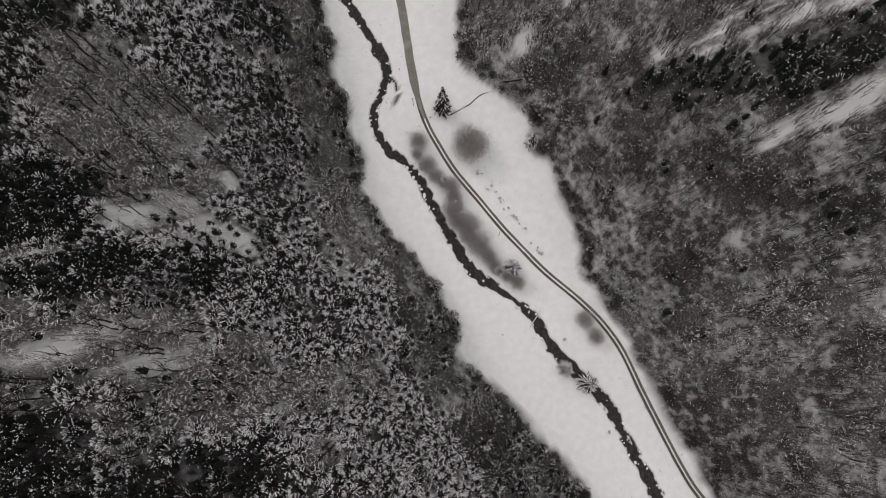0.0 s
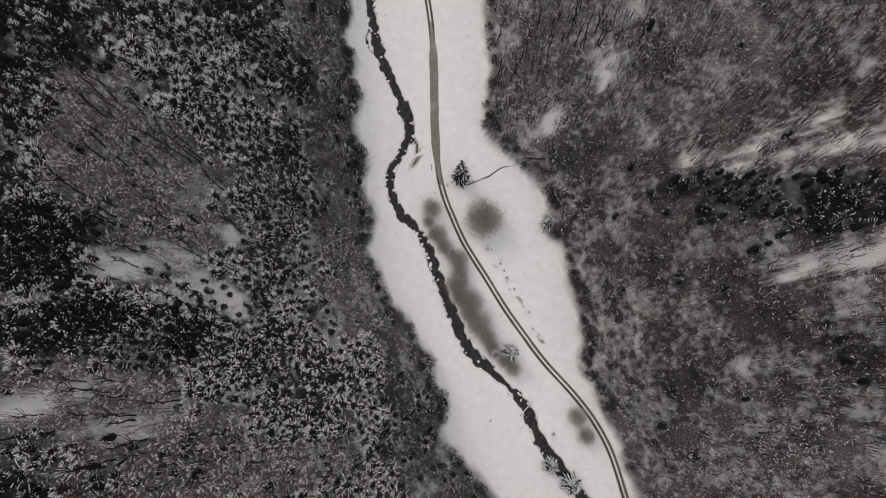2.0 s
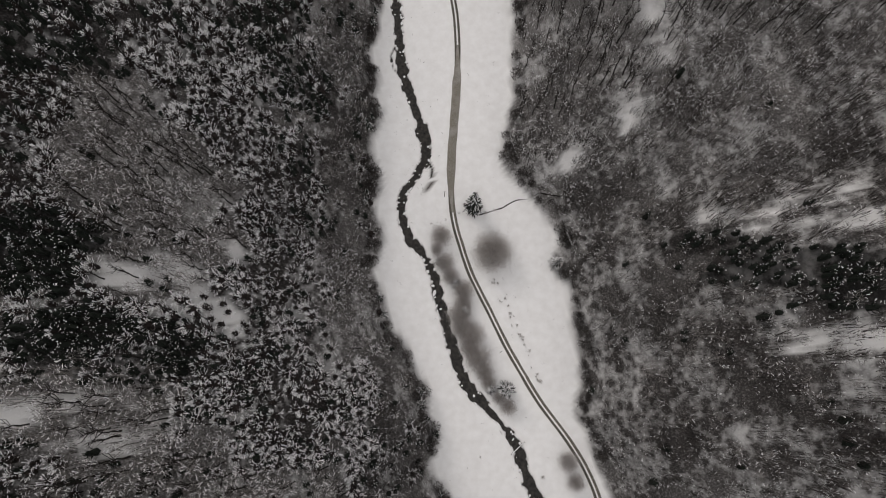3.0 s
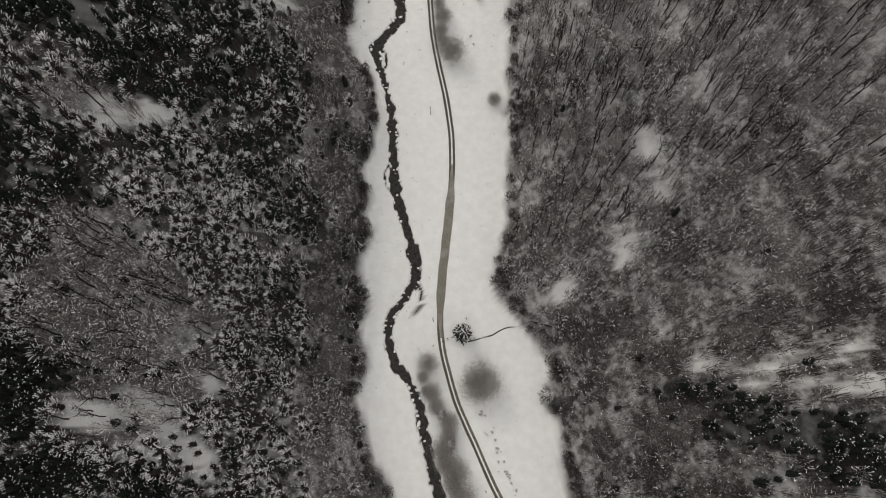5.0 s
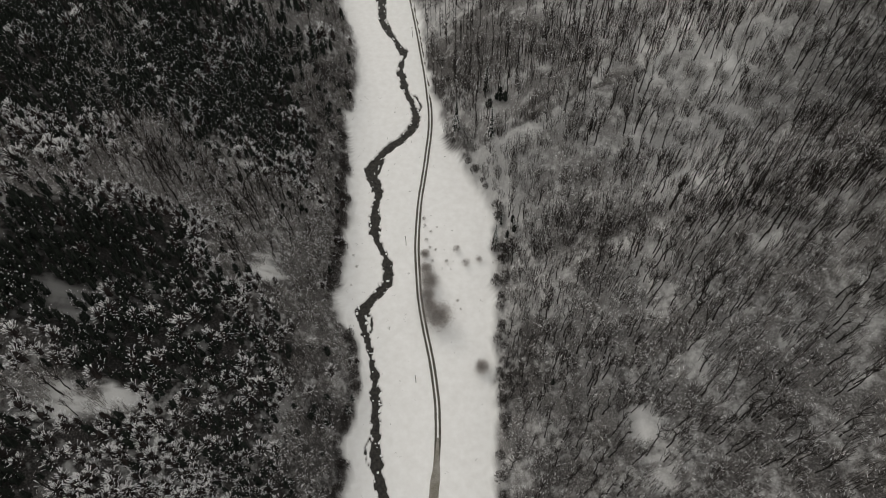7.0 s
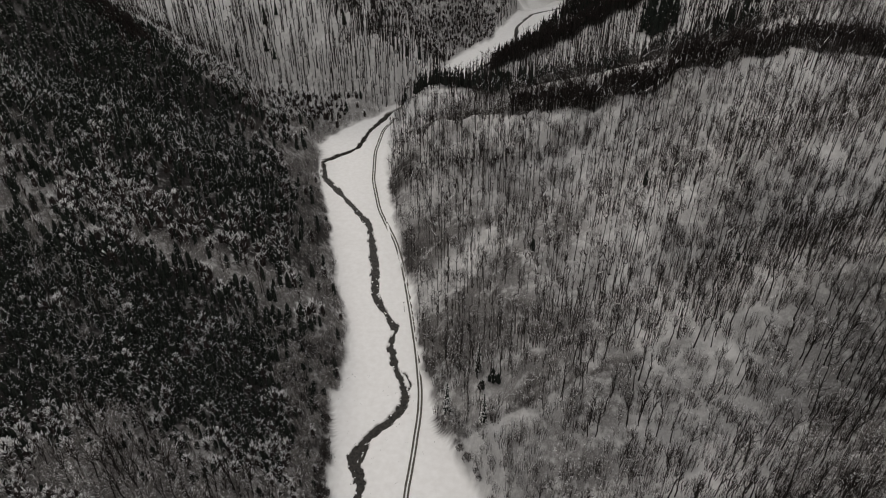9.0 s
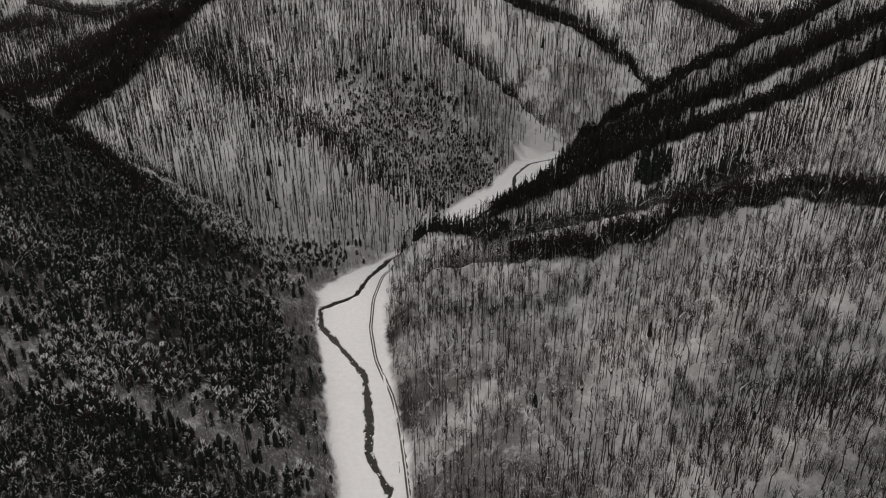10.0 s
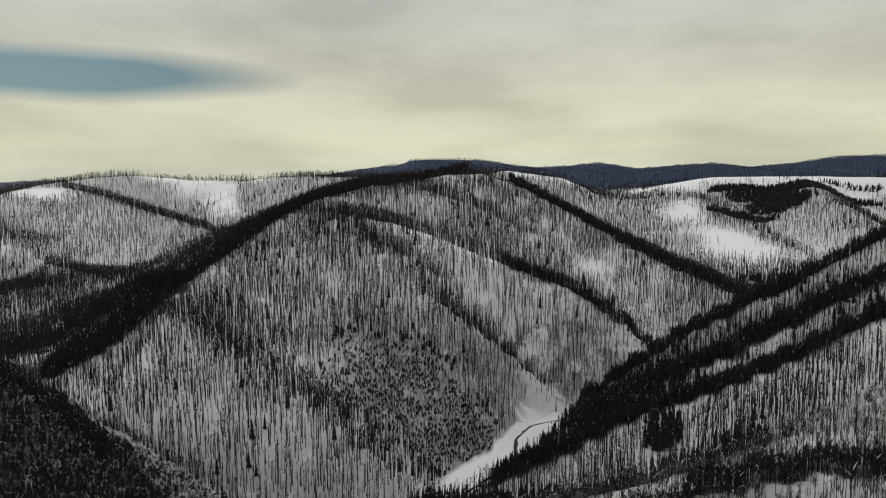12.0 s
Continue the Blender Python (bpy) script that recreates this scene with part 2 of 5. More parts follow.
# crest lines: x, y, ground height
MIDDLE_RIDGE = [(230, 1006, 36), (283, 1005, 64), (329, 1002, 82), (381, 1000, 103), (426, 998, 124), (490, 995, 160), (563, 990, 198), (640, 985, 232)]
CRESTS = [
    [(-72, 742, -8), (-95, 728, 16), (-140, 712, 48), (-205, 708, 92), (-274, 735, 136), (-350, 735, 185), (-500, 690, 215), (-560, 500, 225),
     (-520, 250, 225), (-480, 0, 235), (-430, -400, 240), (-300, -1500, 260)],
    [(-2, 712, -5), (40, 678, 42), (96, 655, 60), (140, 634, 75), (180, 626, 90), (225, 620, 114), (290, 612, 130), (340, 600, 128), (400, 565, 150),
     (470, 470, 200), (500, 300, 235), (480, 0, 240), (520, -400, 250), (800, -1500, 260)],
    [(99, 900, -8), (181, 925, 17), (244, 930, 50), (305, 930, 72), (364, 925, 94), (419, 915, 122), (472, 905, 152), (540, 895, 196), (700, 850, 255), (900, 700, 300)],
    [(205, 1070, 14), (270, 1060, 62), (348, 1060, 114), (454, 1060, 167), (545, 1060, 210), (620, 1060, 250), (800, 1050, 300), (1100, 1000, 335)],
    [(-418, 1000, 84), (-380, 1080, 106), (-356, 1130, 132), (-326, 1200, 170), (-279, 1300, 212), (-239, 1400, 252), (-188, 1500, 284), (-114, 1600, 306),
     (-3, 1680, 320), (107, 1720, 340), (194, 1720, 316), (262, 1680, 278), (347, 1620, 228), (425, 1560, 178), (495, 1500, 143), (572, 1450, 111), (640, 1400, 70)],
]
SPURS = [
    [(-159, 1450, 264), (-33, 1400, 246), (65, 1360, 208), (148, 1330, 179), (245, 1300, 145), (330, 1270, 91), (370, 1250, 60)],
    [(-123, 1380, 258), (-41, 1260, 205), (21, 1190, 154), (113, 1140, 99), (170, 1140, 60)],
    [(-330, 1150, 150), (-250, 1040, 138), (-162, 950, 112), (-84, 890, 84), (-32, 855, 52)],
    [(66, 298, 0), (110, 303, 38), (160, 303, 64), (230, 308, 94), (330, 330, 140)],
    [(-1900, 2500, 260), (-1480, 2600, 268), (-1361, 2600, 306), (-1164, 2600, 338), (-1008, 2600, 346), (-833, 2600, 326), (-639, 2600, 326), (-424, 2600, 338), (-100, 2500, 330)],
    [(-1218, 2520, 309), (-1039, 2420, 281), (-846, 2300, 236), (-684, 2180, 207), (-539, 2050, 183)],
    [(-560, 2080, 150), (-620, 2260, 215), (-610, 2450, 280), (-639, 2600, 326)],
    [(100, 2450, 330), (267, 2500, 352), (453, 2500, 324), (566, 2500, 262), (678, 2500, 259), (821, 2600, 303), (976, 2600, 328), (1249, 2600, 328), (1576, 2600, 325), (2300, 2500, 330)],
    [(821, 2600, 303), (800, 2300, 250), (780, 2050, 170), (760, 1850, 110)],
    [(1249, 2600, 328), (1180, 2250, 260), (1080, 1950, 190)],
    [(-326, 1200, 170), (-395, 1215, 166), (-445, 1190, 130), (-500, 1150, 96), (-570, 1100, 84)],
    [(-1250, 2000, 215), (-1010, 1850, 177), (-878, 1760, 155), (-737, 1660, 133), (-612, 1560, 120)],
    MIDDLE_RIDGE,
]
FAR = [
    [(-3400, 4300, 330), (-2363, 4000, 325), (-2100, 4000, 338), (-1500, 4200, 300), (-700, 3900, 330), (-173, 3500, 398), (-66, 3500, 424), (174, 3500, 424), (505, 3800, 386),
     (680, 3800, 394), (854, 3800, 407), (1058, 3800, 376), (1261, 3800, 395), (1436, 3800, 404), (1684, 3900, 380), (1942, 4000, 402), (2186, 4000, 438), (2456, 4000, 446), (3600, 4200, 440)],
]
RAVINES = [
    [(10, 775, -11), (60, 742, 4), (120, 712, 20), (200, 698, 42), (300, 688, 66), (390, 668, 88), (480, 630, 125), (600, 570, 170)],
    [(150, 975, -10), (230, 966, 16), (300, 964, 42), (420, 955, 92), (560, 945, 152), (760, 930, 220)],
    [(-74, 762, -10), (-110, 790, 4), (-180, 825, 22), (-300, 880, 45), (-420, 920, 60), (-600, 950, 90), (-640, 1200, 80), (-590, 1500, 90), (-500, 1800, 130), (-330, 2050, 220)],
    [(20, 862, -10), (-20, 940, 36), (-100, 1060, 102), (-190, 1210, 165), (-215, 1310, 205)],
    [(180, 1180, -12), (150, 1215, 60), (70, 1290, 138), (-30, 1350, 205)],
    [(410, 1215, -14), (400, 1290, 20), (375, 1380, 72), (310, 1470, 140), (190, 1560, 226), (80, 1600, 270)],
    [(900, 1300, -8), (800, 1500, 40), (660, 1700, 80), (480, 1900, 130), (280, 2150, 210)],
    [(-1000, 1500, 80), (-820, 1750, 60), (-700, 1950, 80), (-740, 2150, 130)],
    [(-2600, 3200, 190), (-1200, 3200, 230), (-300, 3000, 260), (300, 3050, 270), (900, 3200, 250), (2000, 3200, 250), (3200, 3300, 250)],
    [(1000, 1700, 60), (980, 2100, 140), (1020, 2400, 230)],
    [(-900, 300, 120), (-1100, 900, 90), (-1500, 1500, 100), (-2200, 1800, 150)],
    [(1100, 200, 140), (1500, 900, 150), (1500, 1500, 120), (2200, 2000, 180)],
    [(62, 330, -4), (105, 334, 16), (160, 342, 42), (250, 360, 84)],
    [(-20, 470, -3), (-70, 486, 22), (-145, 500, 54), (-240, 500, 110)],
]


def beads(lines, step):
    out = []
    for line in lines:
        for a, b in zip(line, line[1:]):
            a, b = np.array(a, float), np.array(b, float)
            n = max(1, int(np.hypot(*(b - a)[:2]) / step))
            out += [a + (b - a) * k / n for k in range(n)]
        out.append(np.array(line[-1], float))
    return np.array(out)


HIGH = np.concatenate([beads(CRESTS + SPURS, 24), beads(FAR, 60)])
# crests and spurs that carry a belt of dark wood on and behind them, and its depth
BELTS = [(CRESTS[4][0:4], 55), (CRESTS[4][3:6], 34), (CRESTS[4][5:10], 20), (CRESTS[4][10:], 20), (SPURS[0][3:], 12), (CRESTS[0][7:2:-1], 18), (CRESTS[1][2:10], 16), (CRESTS[2][0:8], 24), (CRESTS[3][0:7], 22), (SPURS[10], 26), (MIDDLE_RIDGE, 26)]
# thickets of dark brushy wood: lines, half widths and trees to the metre
THICKETS = [([(64, 319, 0), (100, 308, 0), (130, 297, 0), (165, 289, 0), (235, 292, 0)], 13, 1.0), ([(20, 640, 0), (75, 612, 0), (116, 606, 0), (166, 598, 0)], 15, 0.8),
            ([(150, 455, 0), (185, 458, 0), (228, 464, 0), (275, 464, 0)], 20, 0.9), (SPURS[1], 28, 0.9), (SPURS[2][1:], 16, 0.8), (SPURS[5], 16, 1.4), ([(190, 985, 0), (250, 985, 0), (330, 985, 0)], 22, 4.0), ([(215, 1030, 0), (270, 1030, 0), (330, 1035, 0)], 20, 3.0),
            ([(330, 1034, 0), (430, 1030, 0), (560, 1025, 0)], 9, 1.6), ([(300, 962, 0), (420, 955, 0), (540, 948, 0)], 16, 2.2)]


def belt_line(line, step, back):
    """Points along a crest, moved to its far side."""
    spine = beads([line], step)
    side = np.gradient(spine[:, :2], axis=0)
    side = side[:, ::-1] / np.linalg.norm(side, axis=1)[:, None] * (-1, 1)
    return spine[:, :2] + side * np.asarray(back).reshape(-1, 1), len(spine)


_y = np.concatenate([np.arange(-1500, -150, 50), np.arange(-150, 800, 3), np.arange(800, 1300, 4), np.arange(1300, 2300, 40)])
LOW = np.concatenate([beads(RAVINES, 22), np.stack([edge_left(_y), _y, floor_z(_y)], 1), np.stack([edge_right(_y), _y, floor_z(_y)], 1)])


def lattice(ix, iy, seed):
    h = (ix.astype(np.int64) * 374761393 + iy.astype(np.int64) * 668265263 + seed * 974634777) & 0xFFFFFFFF
    h = ((h ^ (h >> 13)) * 1274126177) & 0xFFFFFFFF
    return ((h ^ (h >> 16)) & 0xFFFF) / 65535.0


def waves(x, y, size, seed=0, octaves=3):
    """Smooth random relief between about -1 and 1, with features of that size."""
    total, gain, norm = 0.0, 1.0, 0.0
    for o in range(octaves):
        px, py = x / size * 2**o + 17.3 * seed, y / size * 2**o - 9.1 * seed
        ix, iy = np.floor(px), np.floor(py)
        fx, fy = px - ix, py - iy
        fx, fy = fx * fx * (3 - 2 * fx), fy * fy * (3 - 2 * fy)
        v = [lattice(ix + a, iy + b, seed + o) for a, b in ((0, 0), (1, 0), (0, 1), (1, 1))]
        total = total + gain * ((v[0] * (1 - fx) + v[1] * fx) * (1 - fy) + (v[2] * (1 - fx) + v[3] * fx) * fy - 0.5) * 2
        norm, gain = norm + gain, gain * 0.5
    return total / norm


def nearest(x, y, marks, soft):
    """Distance to the marks, and the height of the near ones."""
    far, z = np.empty(len(x)), np.empty(len(x))
    for s in range(0, len(x), 4000):
        d2 = (x[s:s + 4000, None] - marks[None, :, 0]) ** 2 + (y[s:s + 4000, None] - marks[None, :, 1]) ** 2
        w = 1.0 / (d2 + soft * soft) ** 3
        far[s:s + 4000], z[s:s + 4000] = np.sqrt(d2.min(1)), (w @ marks[:, 2]) / w.sum(1)
    return far, z


def inside(x, y):
    """Metres inside the valley floor (negative: up the slopes)."""
    return np.where(y < 1330, np.minimum(x - edge_left(y), edge_right(y) - x), -1e3)


# the steep walls of the gorge: height over the floor by distance from its edge, and how steep the wall is along the valley
WALL_LEFT = ([0, 20, 45, 70, 100, 130, 200, 460], [0, 20, 44, 62, 82, 98, 132, 235])
WALL_RIGHT = ([0, 20, 45, 70, 100, 130, 200, 460], [0, 20, 37, 54, 67, 82, 122, 235])
STEEP_LEFT = ([-200, 0, 40, 105, 150, 220, 285, 330, 480, 560], [1.0, 1.05, 1.08, 0.92, 1.06, 1.14, 1.12, 0.98, 0.87, 0.95])
STEEP_RIGHT = ([-200, -10, 22, 48, 80, 104, 124, 160, 190, 212, 250, 282, 305, 340, 385, 440, 490], [1.0, 1.02, 1.28, 1.42, 1.36, 1.2, 0.9, 0.8, 0.8, 0.9, 1.15, 1.18, 1.0, 0.88, 1.12, 0.85, 1.0])


def softened(line, reach):
    k = np.exp(-0.5 * (np.arange(-3 * reach, 3 * reach + 1) / reach) ** 2)
    return line[0], np.convolve(np.pad(line[1], 3 * reach, mode="edge"), k / k.sum(), "valid")


LEFT_SOFT, RIGHT_SOFT = softened(LEFT, 22), softened(RIGHT, 22)


def gorge(x, y):
    """Height of the gorge's walls, and how far they, not the crests beyond, shape the ground."""
    left = x < 0.5 * (edge_left(y) + edge_right(y))
    near = np.where(left, edge_left(y) - x, x - edge_right(y))
    wide = np.where(left, np.interp(y, *LEFT_SOFT) - x, x - np.interp(y, *RIGHT_SOFT))
    d = np.maximum(near + (wide - near) * np.clip((near - 6) / 40, 0, 1), 0)
    rise = np.where(left, np.interp(d, *WALL_LEFT) * np.interp(y, *STEEP_LEFT), np.interp(d, *WALL_RIGHT) * np.interp(y, *STEEP_RIGHT))
    share = np.where(left, np.interp(y, [-400, -200, 570, 690], [0, 1, 1, 0]), np.interp(y, [-400, -200, 470, 585], [0, 1, 1, 0])) * np.interp(d, [260, 460], [1, 0])
    return floor_z(y) + rise, share * share * (3 - 2 * share)


def land(x, y):
    """Height of the ground without the river's bed."""
    x, y = np.asarray(x, float).ravel(), np.asarray(y, float).ravel()
    dc, zc = nearest(x, y, HIGH, 14.0)
    dv, zv = nearest(x, y, LOW, 10.0)
    dc = np.maximum(dc - 8.0, 0.0) + 2.0
    dv = np.maximum(dv - 2.0, 0.0) + 0.5
    z = zv + (zc - zv) * (dv / (dc + dv)) ** 0.72
    wall, share = gorge(x, y)
    z = z + (wall - z) * share
    away = np.clip(np.minimum(dv, dc * 1.5) / 70.0, 0, 1)
    z = z + away * ((11 - 6 * share) * waves(x, y, 130, 3, 3) + 2.0 * waves(x, y, 24, 5, 2))
    deep = inside(x, y)
    flat = np.clip(deep / 5.0, 0, 1)
    flat = flat * flat * (3 - 2 * flat)
    bed = floor_z(y) + 0.25 * waves(x, y, 26, 8, 2)
    return np.where(deep > 0, z * (1 - flat) + bed * flat, z)


def stand_share(x, y):
    """Where spruce stands among the bare trees: 0 to 1."""
    share = 0.07 + 0.5 * np.clip(waves(x, y, 60, 41, 3) * 2.2, 0, 1)
    share = np.where((x < edge_left(y)) & (y < 760), share + 0.1 + 0.12 * np.clip((y - 380) / 100, 0, 1), share)
    share = np.where(x > edge_right(y), share * np.interp(y, [40, 90, 175, 900, 1000], [0.04, 0.03, 0.01, 0.01, 0.6]), share)
    share = np.where(y > 1760, share * 0.15, share)
    for cx, cy, rx, ry, much in SPRUCE_STANDS:
        r = np.hypot((x - cx) / rx, (y - cy) / ry) + 0.4 * waves(x, y, 30, 43, 3)
        share = np.where(r < 1, much, share)
    return np.where(((y > 800) & (y < 2300) & (x < 200)) | ((y > 1130) & (y < 2000) & (x < 700)), share * 0.06, share)


def drift_of(x, y):
    """How much pale frost and grey fine wood there is: 0 dark to 1 pale."""
    drift = 0.56 + 0.8 * waves(x, y, 38, 55, 3)
    for cx, cy, rx, ry, much in DRIFTS:
        r = np.hypot((x - cx) / rx, (y - cy) / ry) + 0.3 * waves(x, y, 18, 57, 2)
        drift = drift + much * np.clip(2.2 - 2 * r, 0, 1)
    return drift


# stands of spruce, or of hardly any: x, y, half widths, share
SPRUCE_STANDS = [
    (-126, 98, 24, 17, 0.97), (-106, 70, 24, 12, 0.92), (-88, 62, 16, 9, 0.7), (-128, 5, 20, 22, 0.85), (-96, -14, 34, 14, 0.75), (-128, 180, 26, 18, 0.75), (-112, 250, 34, 24, 0.96), (-90, 228, 20, 16, 0.85),
    (-80, 252, 20, 16, 0.8), (-105, 275, 30, 14, 0.9), (-150, 372, 60, 36, 0.92), (-86, 395, 50, 34, 0.9), (-130, 430, 90, 30, 0.85), (-170, 600, 130, 70, 0.8), (-240, 690, 90, 60, 0.95), (-110, 530, 60, 30, 0.7),
    (150, 84, 30, 7, 0.97), (136, 91, 10, 4, 0.9), (168, 72, 18, 6, 0.95), (122, 99, 12, 4, 0.7), (186, 82, 20, 8, 0.9), (163, 150, 7, 5, 0.9), (137, 66, 10, 4, 0.5),
    (68, 325, 8, 10, 0.4), (62, 402, 12, 12, 0.4), (272, 884, 20, 30, 0.95), (240, 1005, 100, 42, 0.85), (1110, 2440, 170, 55, 0.97), (1080, 2330, 110, 70, 0.97), (1000, 2490, 80, 22, 0.97), (1300, 2440, 160, 25, 0.95), (930, 2240, 90, 25, 0.8),
    (-116, 42, 26, 12, 0.03), (-50, 12, 34, 9, 0.05), (-84, 92, 26, 16, 0.1), (-90, 132, 34, 18, 0.05), (-66, 106, 12, 8, 0.05), (-97, 206, 22, 8, 0.05), (-80, 312, 50, 16, 0.04), (-53, 298, 12, 20, 0.05), (-110, 472, 45, 9, 0.1),
    (110, -20, 60, 36, 0.03), (150, 15, 50, 32, 0.03), (105, 50, 34, 30, 0.04), (130, 150, 60, 26, 0.02), (150, 215, 70, 36, 0.0), (25, 1010, 150, 85, 0.02),
]
# drifts of heavy frost (+) or bare dark wood (-) among the leafless trees: x, y, half widths, amount
DRIFTS = [
    (-84, 68, 40, 14, -0.25), (-100, -12, 42, 14, -0.45), (-15, -14, 40, 24, 0.25), (-116, 44, 28, 11, 0.6), (-50, 12, 34, 9, 0.6), (-90, 128, 40, 20, 0.5), (-66, 106, 14, 8, 0.5), (-86, 93, 24, 10, 0.5),
    (-60, 160, 40, 22, -0.1), (-93, 123, 22, 9, 0.3), (-104, 155, 16, 18, 0.35), (-97, 206, 20, 8, 0.6), (-60, 215, 24, 30, 0.1), (-80, 314, 52, 15, 0.7), (-52, 296, 14, 18, 0.5), (-45, 322, 26, 20, 0.4), (-112, 472, 46, 9, 0.6),
    (-105, 262, 50, 18, -0.5), (-38, 40, 20, 24, -0.3), (148, 0, 40, 24, 0.2), (105, 50, 28, 26, -0.1), (115, -45, 60, 22, -0.15), (104, 85, 26, 10, -0.35), (105, 302, 30, 10, -0.5), (150, 291, 40, 9, -0.4),
    (90, 150, 26, 14, 0.3), (118, 190, 14, 14, 0.4), (140, 102, 34, 6, 0.35), (92, 611, 40, 10, -0.5), (175, 534, 50, 12, -0.5), (70, 950, 90, 50, 0.45), (140, 1050, 50, 50, 0.4), (20, 1075, 120, 25, -0.4),
]


def mesh_of(name, verts, faces, materials, index=None, smooth=False):
    """A mesh from arrays: verts (n, 3), faces (m, 3 or 4)."""
    me = bpy.data.meshes.new(name)
    verts, faces = np.asarray(verts, np.float32), np.asarray(faces, np.int32)
    me.vertices.add(len(verts))
    me.vertices.foreach_set("co", verts.ravel())
    me.loops.add(faces.size)
    me.loops.foreach_set("vertex_index", faces.ravel())
    me.polygons.add(len(faces))
    me.polygons.foreach_set("loop_start", np.arange(0, faces.size, faces.shape[1], dtype=np.int32))
    for m in materials:
        me.materials.append(m)
    if index is not None:
        me.polygons.foreach_set("material_index", np.asarray(index, np.int32))
    me.update(calc_edges=True)
    me.polygons.foreach_set("use_smooth", np.full(len(faces), smooth))
    return me


def sheet(nx, ny):
    i = np.arange((nx - 1) * (ny - 1))
    a = i // (nx - 1) * nx + i % (nx - 1)
    return np.stack([a, a + 1, a + nx + 1, a + nx], 1)


def river_half(y):
    """Half the river's width across x, ragged along the banks."""
    y = np.asarray(y, float)
    lean = np.hypot(1, np.gradient(river_x(y), y)) if y.size > 2 else 1.0
    return np.minimum(lean, 2.6) * (1.9 + 0.9 * waves(y, 0 * y, 17, 11, 2) + 0.9 * waves(y, 0 * y, 5, 12, 2)) * np.interp(y, [-1500, 250, 310, 800, 1300, 5000], [1, 1, 1.25, 1.15, 0.8, 0.8])


# short side arms of the stream, and their half width
ARMS = [([(-3, 390), (-2.6, 383), (-4.5, 376), (-8, 369)], 0.7), ([(11.8, 156), (14.0, 150), (13.0, 143), (9.5, 139)], 0.55), ([(69.5, -40), (73.2, -45), (74.2, -51), (73, -57)], 0.6),
        ([(-2, 216), (-4.5, 211), (-3.5, 204), (1, 199)], 0.4), ([(16, 420), (20.5, 428), (17, 437), (12.5, 440)], 0.5), ([(-9, 281), (-4.5, 279), (-4.0, 272), (-7, 266)], 0.5)]
ARM_BEADS = [(beads([[(x, y, 0) for x, y in line]], 0.8), half) for line, half in ARMS]


def bed_depth(x, y, half):
    """How far the ground dips into the river's bed, with ragged icy banks and small arms."""
    off = np.abs(x - river_x(y)) - half + 1.0 * waves(x, y, 3.2, 13, 2) + 0.9 * waves(x, y, 1.5, 15, 1)
    for marks, wide in ARM_BEADS:
        near = (np.abs(y - marks[:, 1].mean()) < 16) & (np.abs(x - marks[:, 0].mean()) < 16)
        d = np.sqrt(((x[near][:, None] - marks[None, :, 0]) ** 2 + (y[near][:, None] - marks[None, :, 1]) ** 2).min(1))
        off[near] = np.minimum(off[near], d - wide + 0.5 * waves(x[near], y[near], 2.0, 14, 2) + 0.05)
    t = np.clip((0.9 - off) / 1.8, 0, 1)
    return 1.25 * t * t * (3 - 2 * t)


# columns follow the river so that its banks stay clean
_u = np.concatenate([np.arange(0, 8, 0.5), np.arange(8, 96, 2.6), np.arange(96, 420, 9.0), 420 * np.geomspace(1.02, 13, 56)])
_u = np.concatenate([-_u[:0:-1], _u])
_v = np.concatenate([-90 - np.geomspace(1, 1400, 24)[::-1], np.arange(-90, 460, 1.35), np.arange(460, 800, 3.0), np.arange(800, 1900, 10.0), 1900 + np.cumsum(np.geomspace(10, 110, 68))])
_pull = np.clip(1.15 - np.abs(_u) / 190.0, 0, 1)
GX = _u[None, :] + river_x(_v)[:, None] * _pull[None, :]
GY = np.repeat(_v[:, None], len(_u), 1)
_half = river_half(_v)[:, None]
_z = land(GX, GY).reshape(GX.shape)
_near = (GY < 1250)
_dip = np.where(_near, bed_depth(GX, GY, _half), 0)
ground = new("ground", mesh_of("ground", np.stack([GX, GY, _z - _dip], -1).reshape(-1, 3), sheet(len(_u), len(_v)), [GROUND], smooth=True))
tagged(ground, "snow-covered valley floor and forested mountain slopes", "ground", kind="structure")


def clearings(x, y):
    """0 in open snow, 1 in full woods."""
    keep = np.ones_like(x)
    for cx, cy, rx, ry, turn in CLEARINGS:
        c, s = math.cos(radians(turn)), math.sin(radians(turn))
        dx, dy = x - cx, y - cy
        r = np.hypot((dx * c + dy * s) / rx, (dy * c - dx * s) / ry) + 0.8 * waves(x, y, min(rx, ry) * 0.9, 21, 4) + 0.7 * waves(x, y, 4.0, 23, 2)
        keep = np.minimum(keep, np.clip((r - 0.6) * 1.6, 0.12, 1))
    return keep


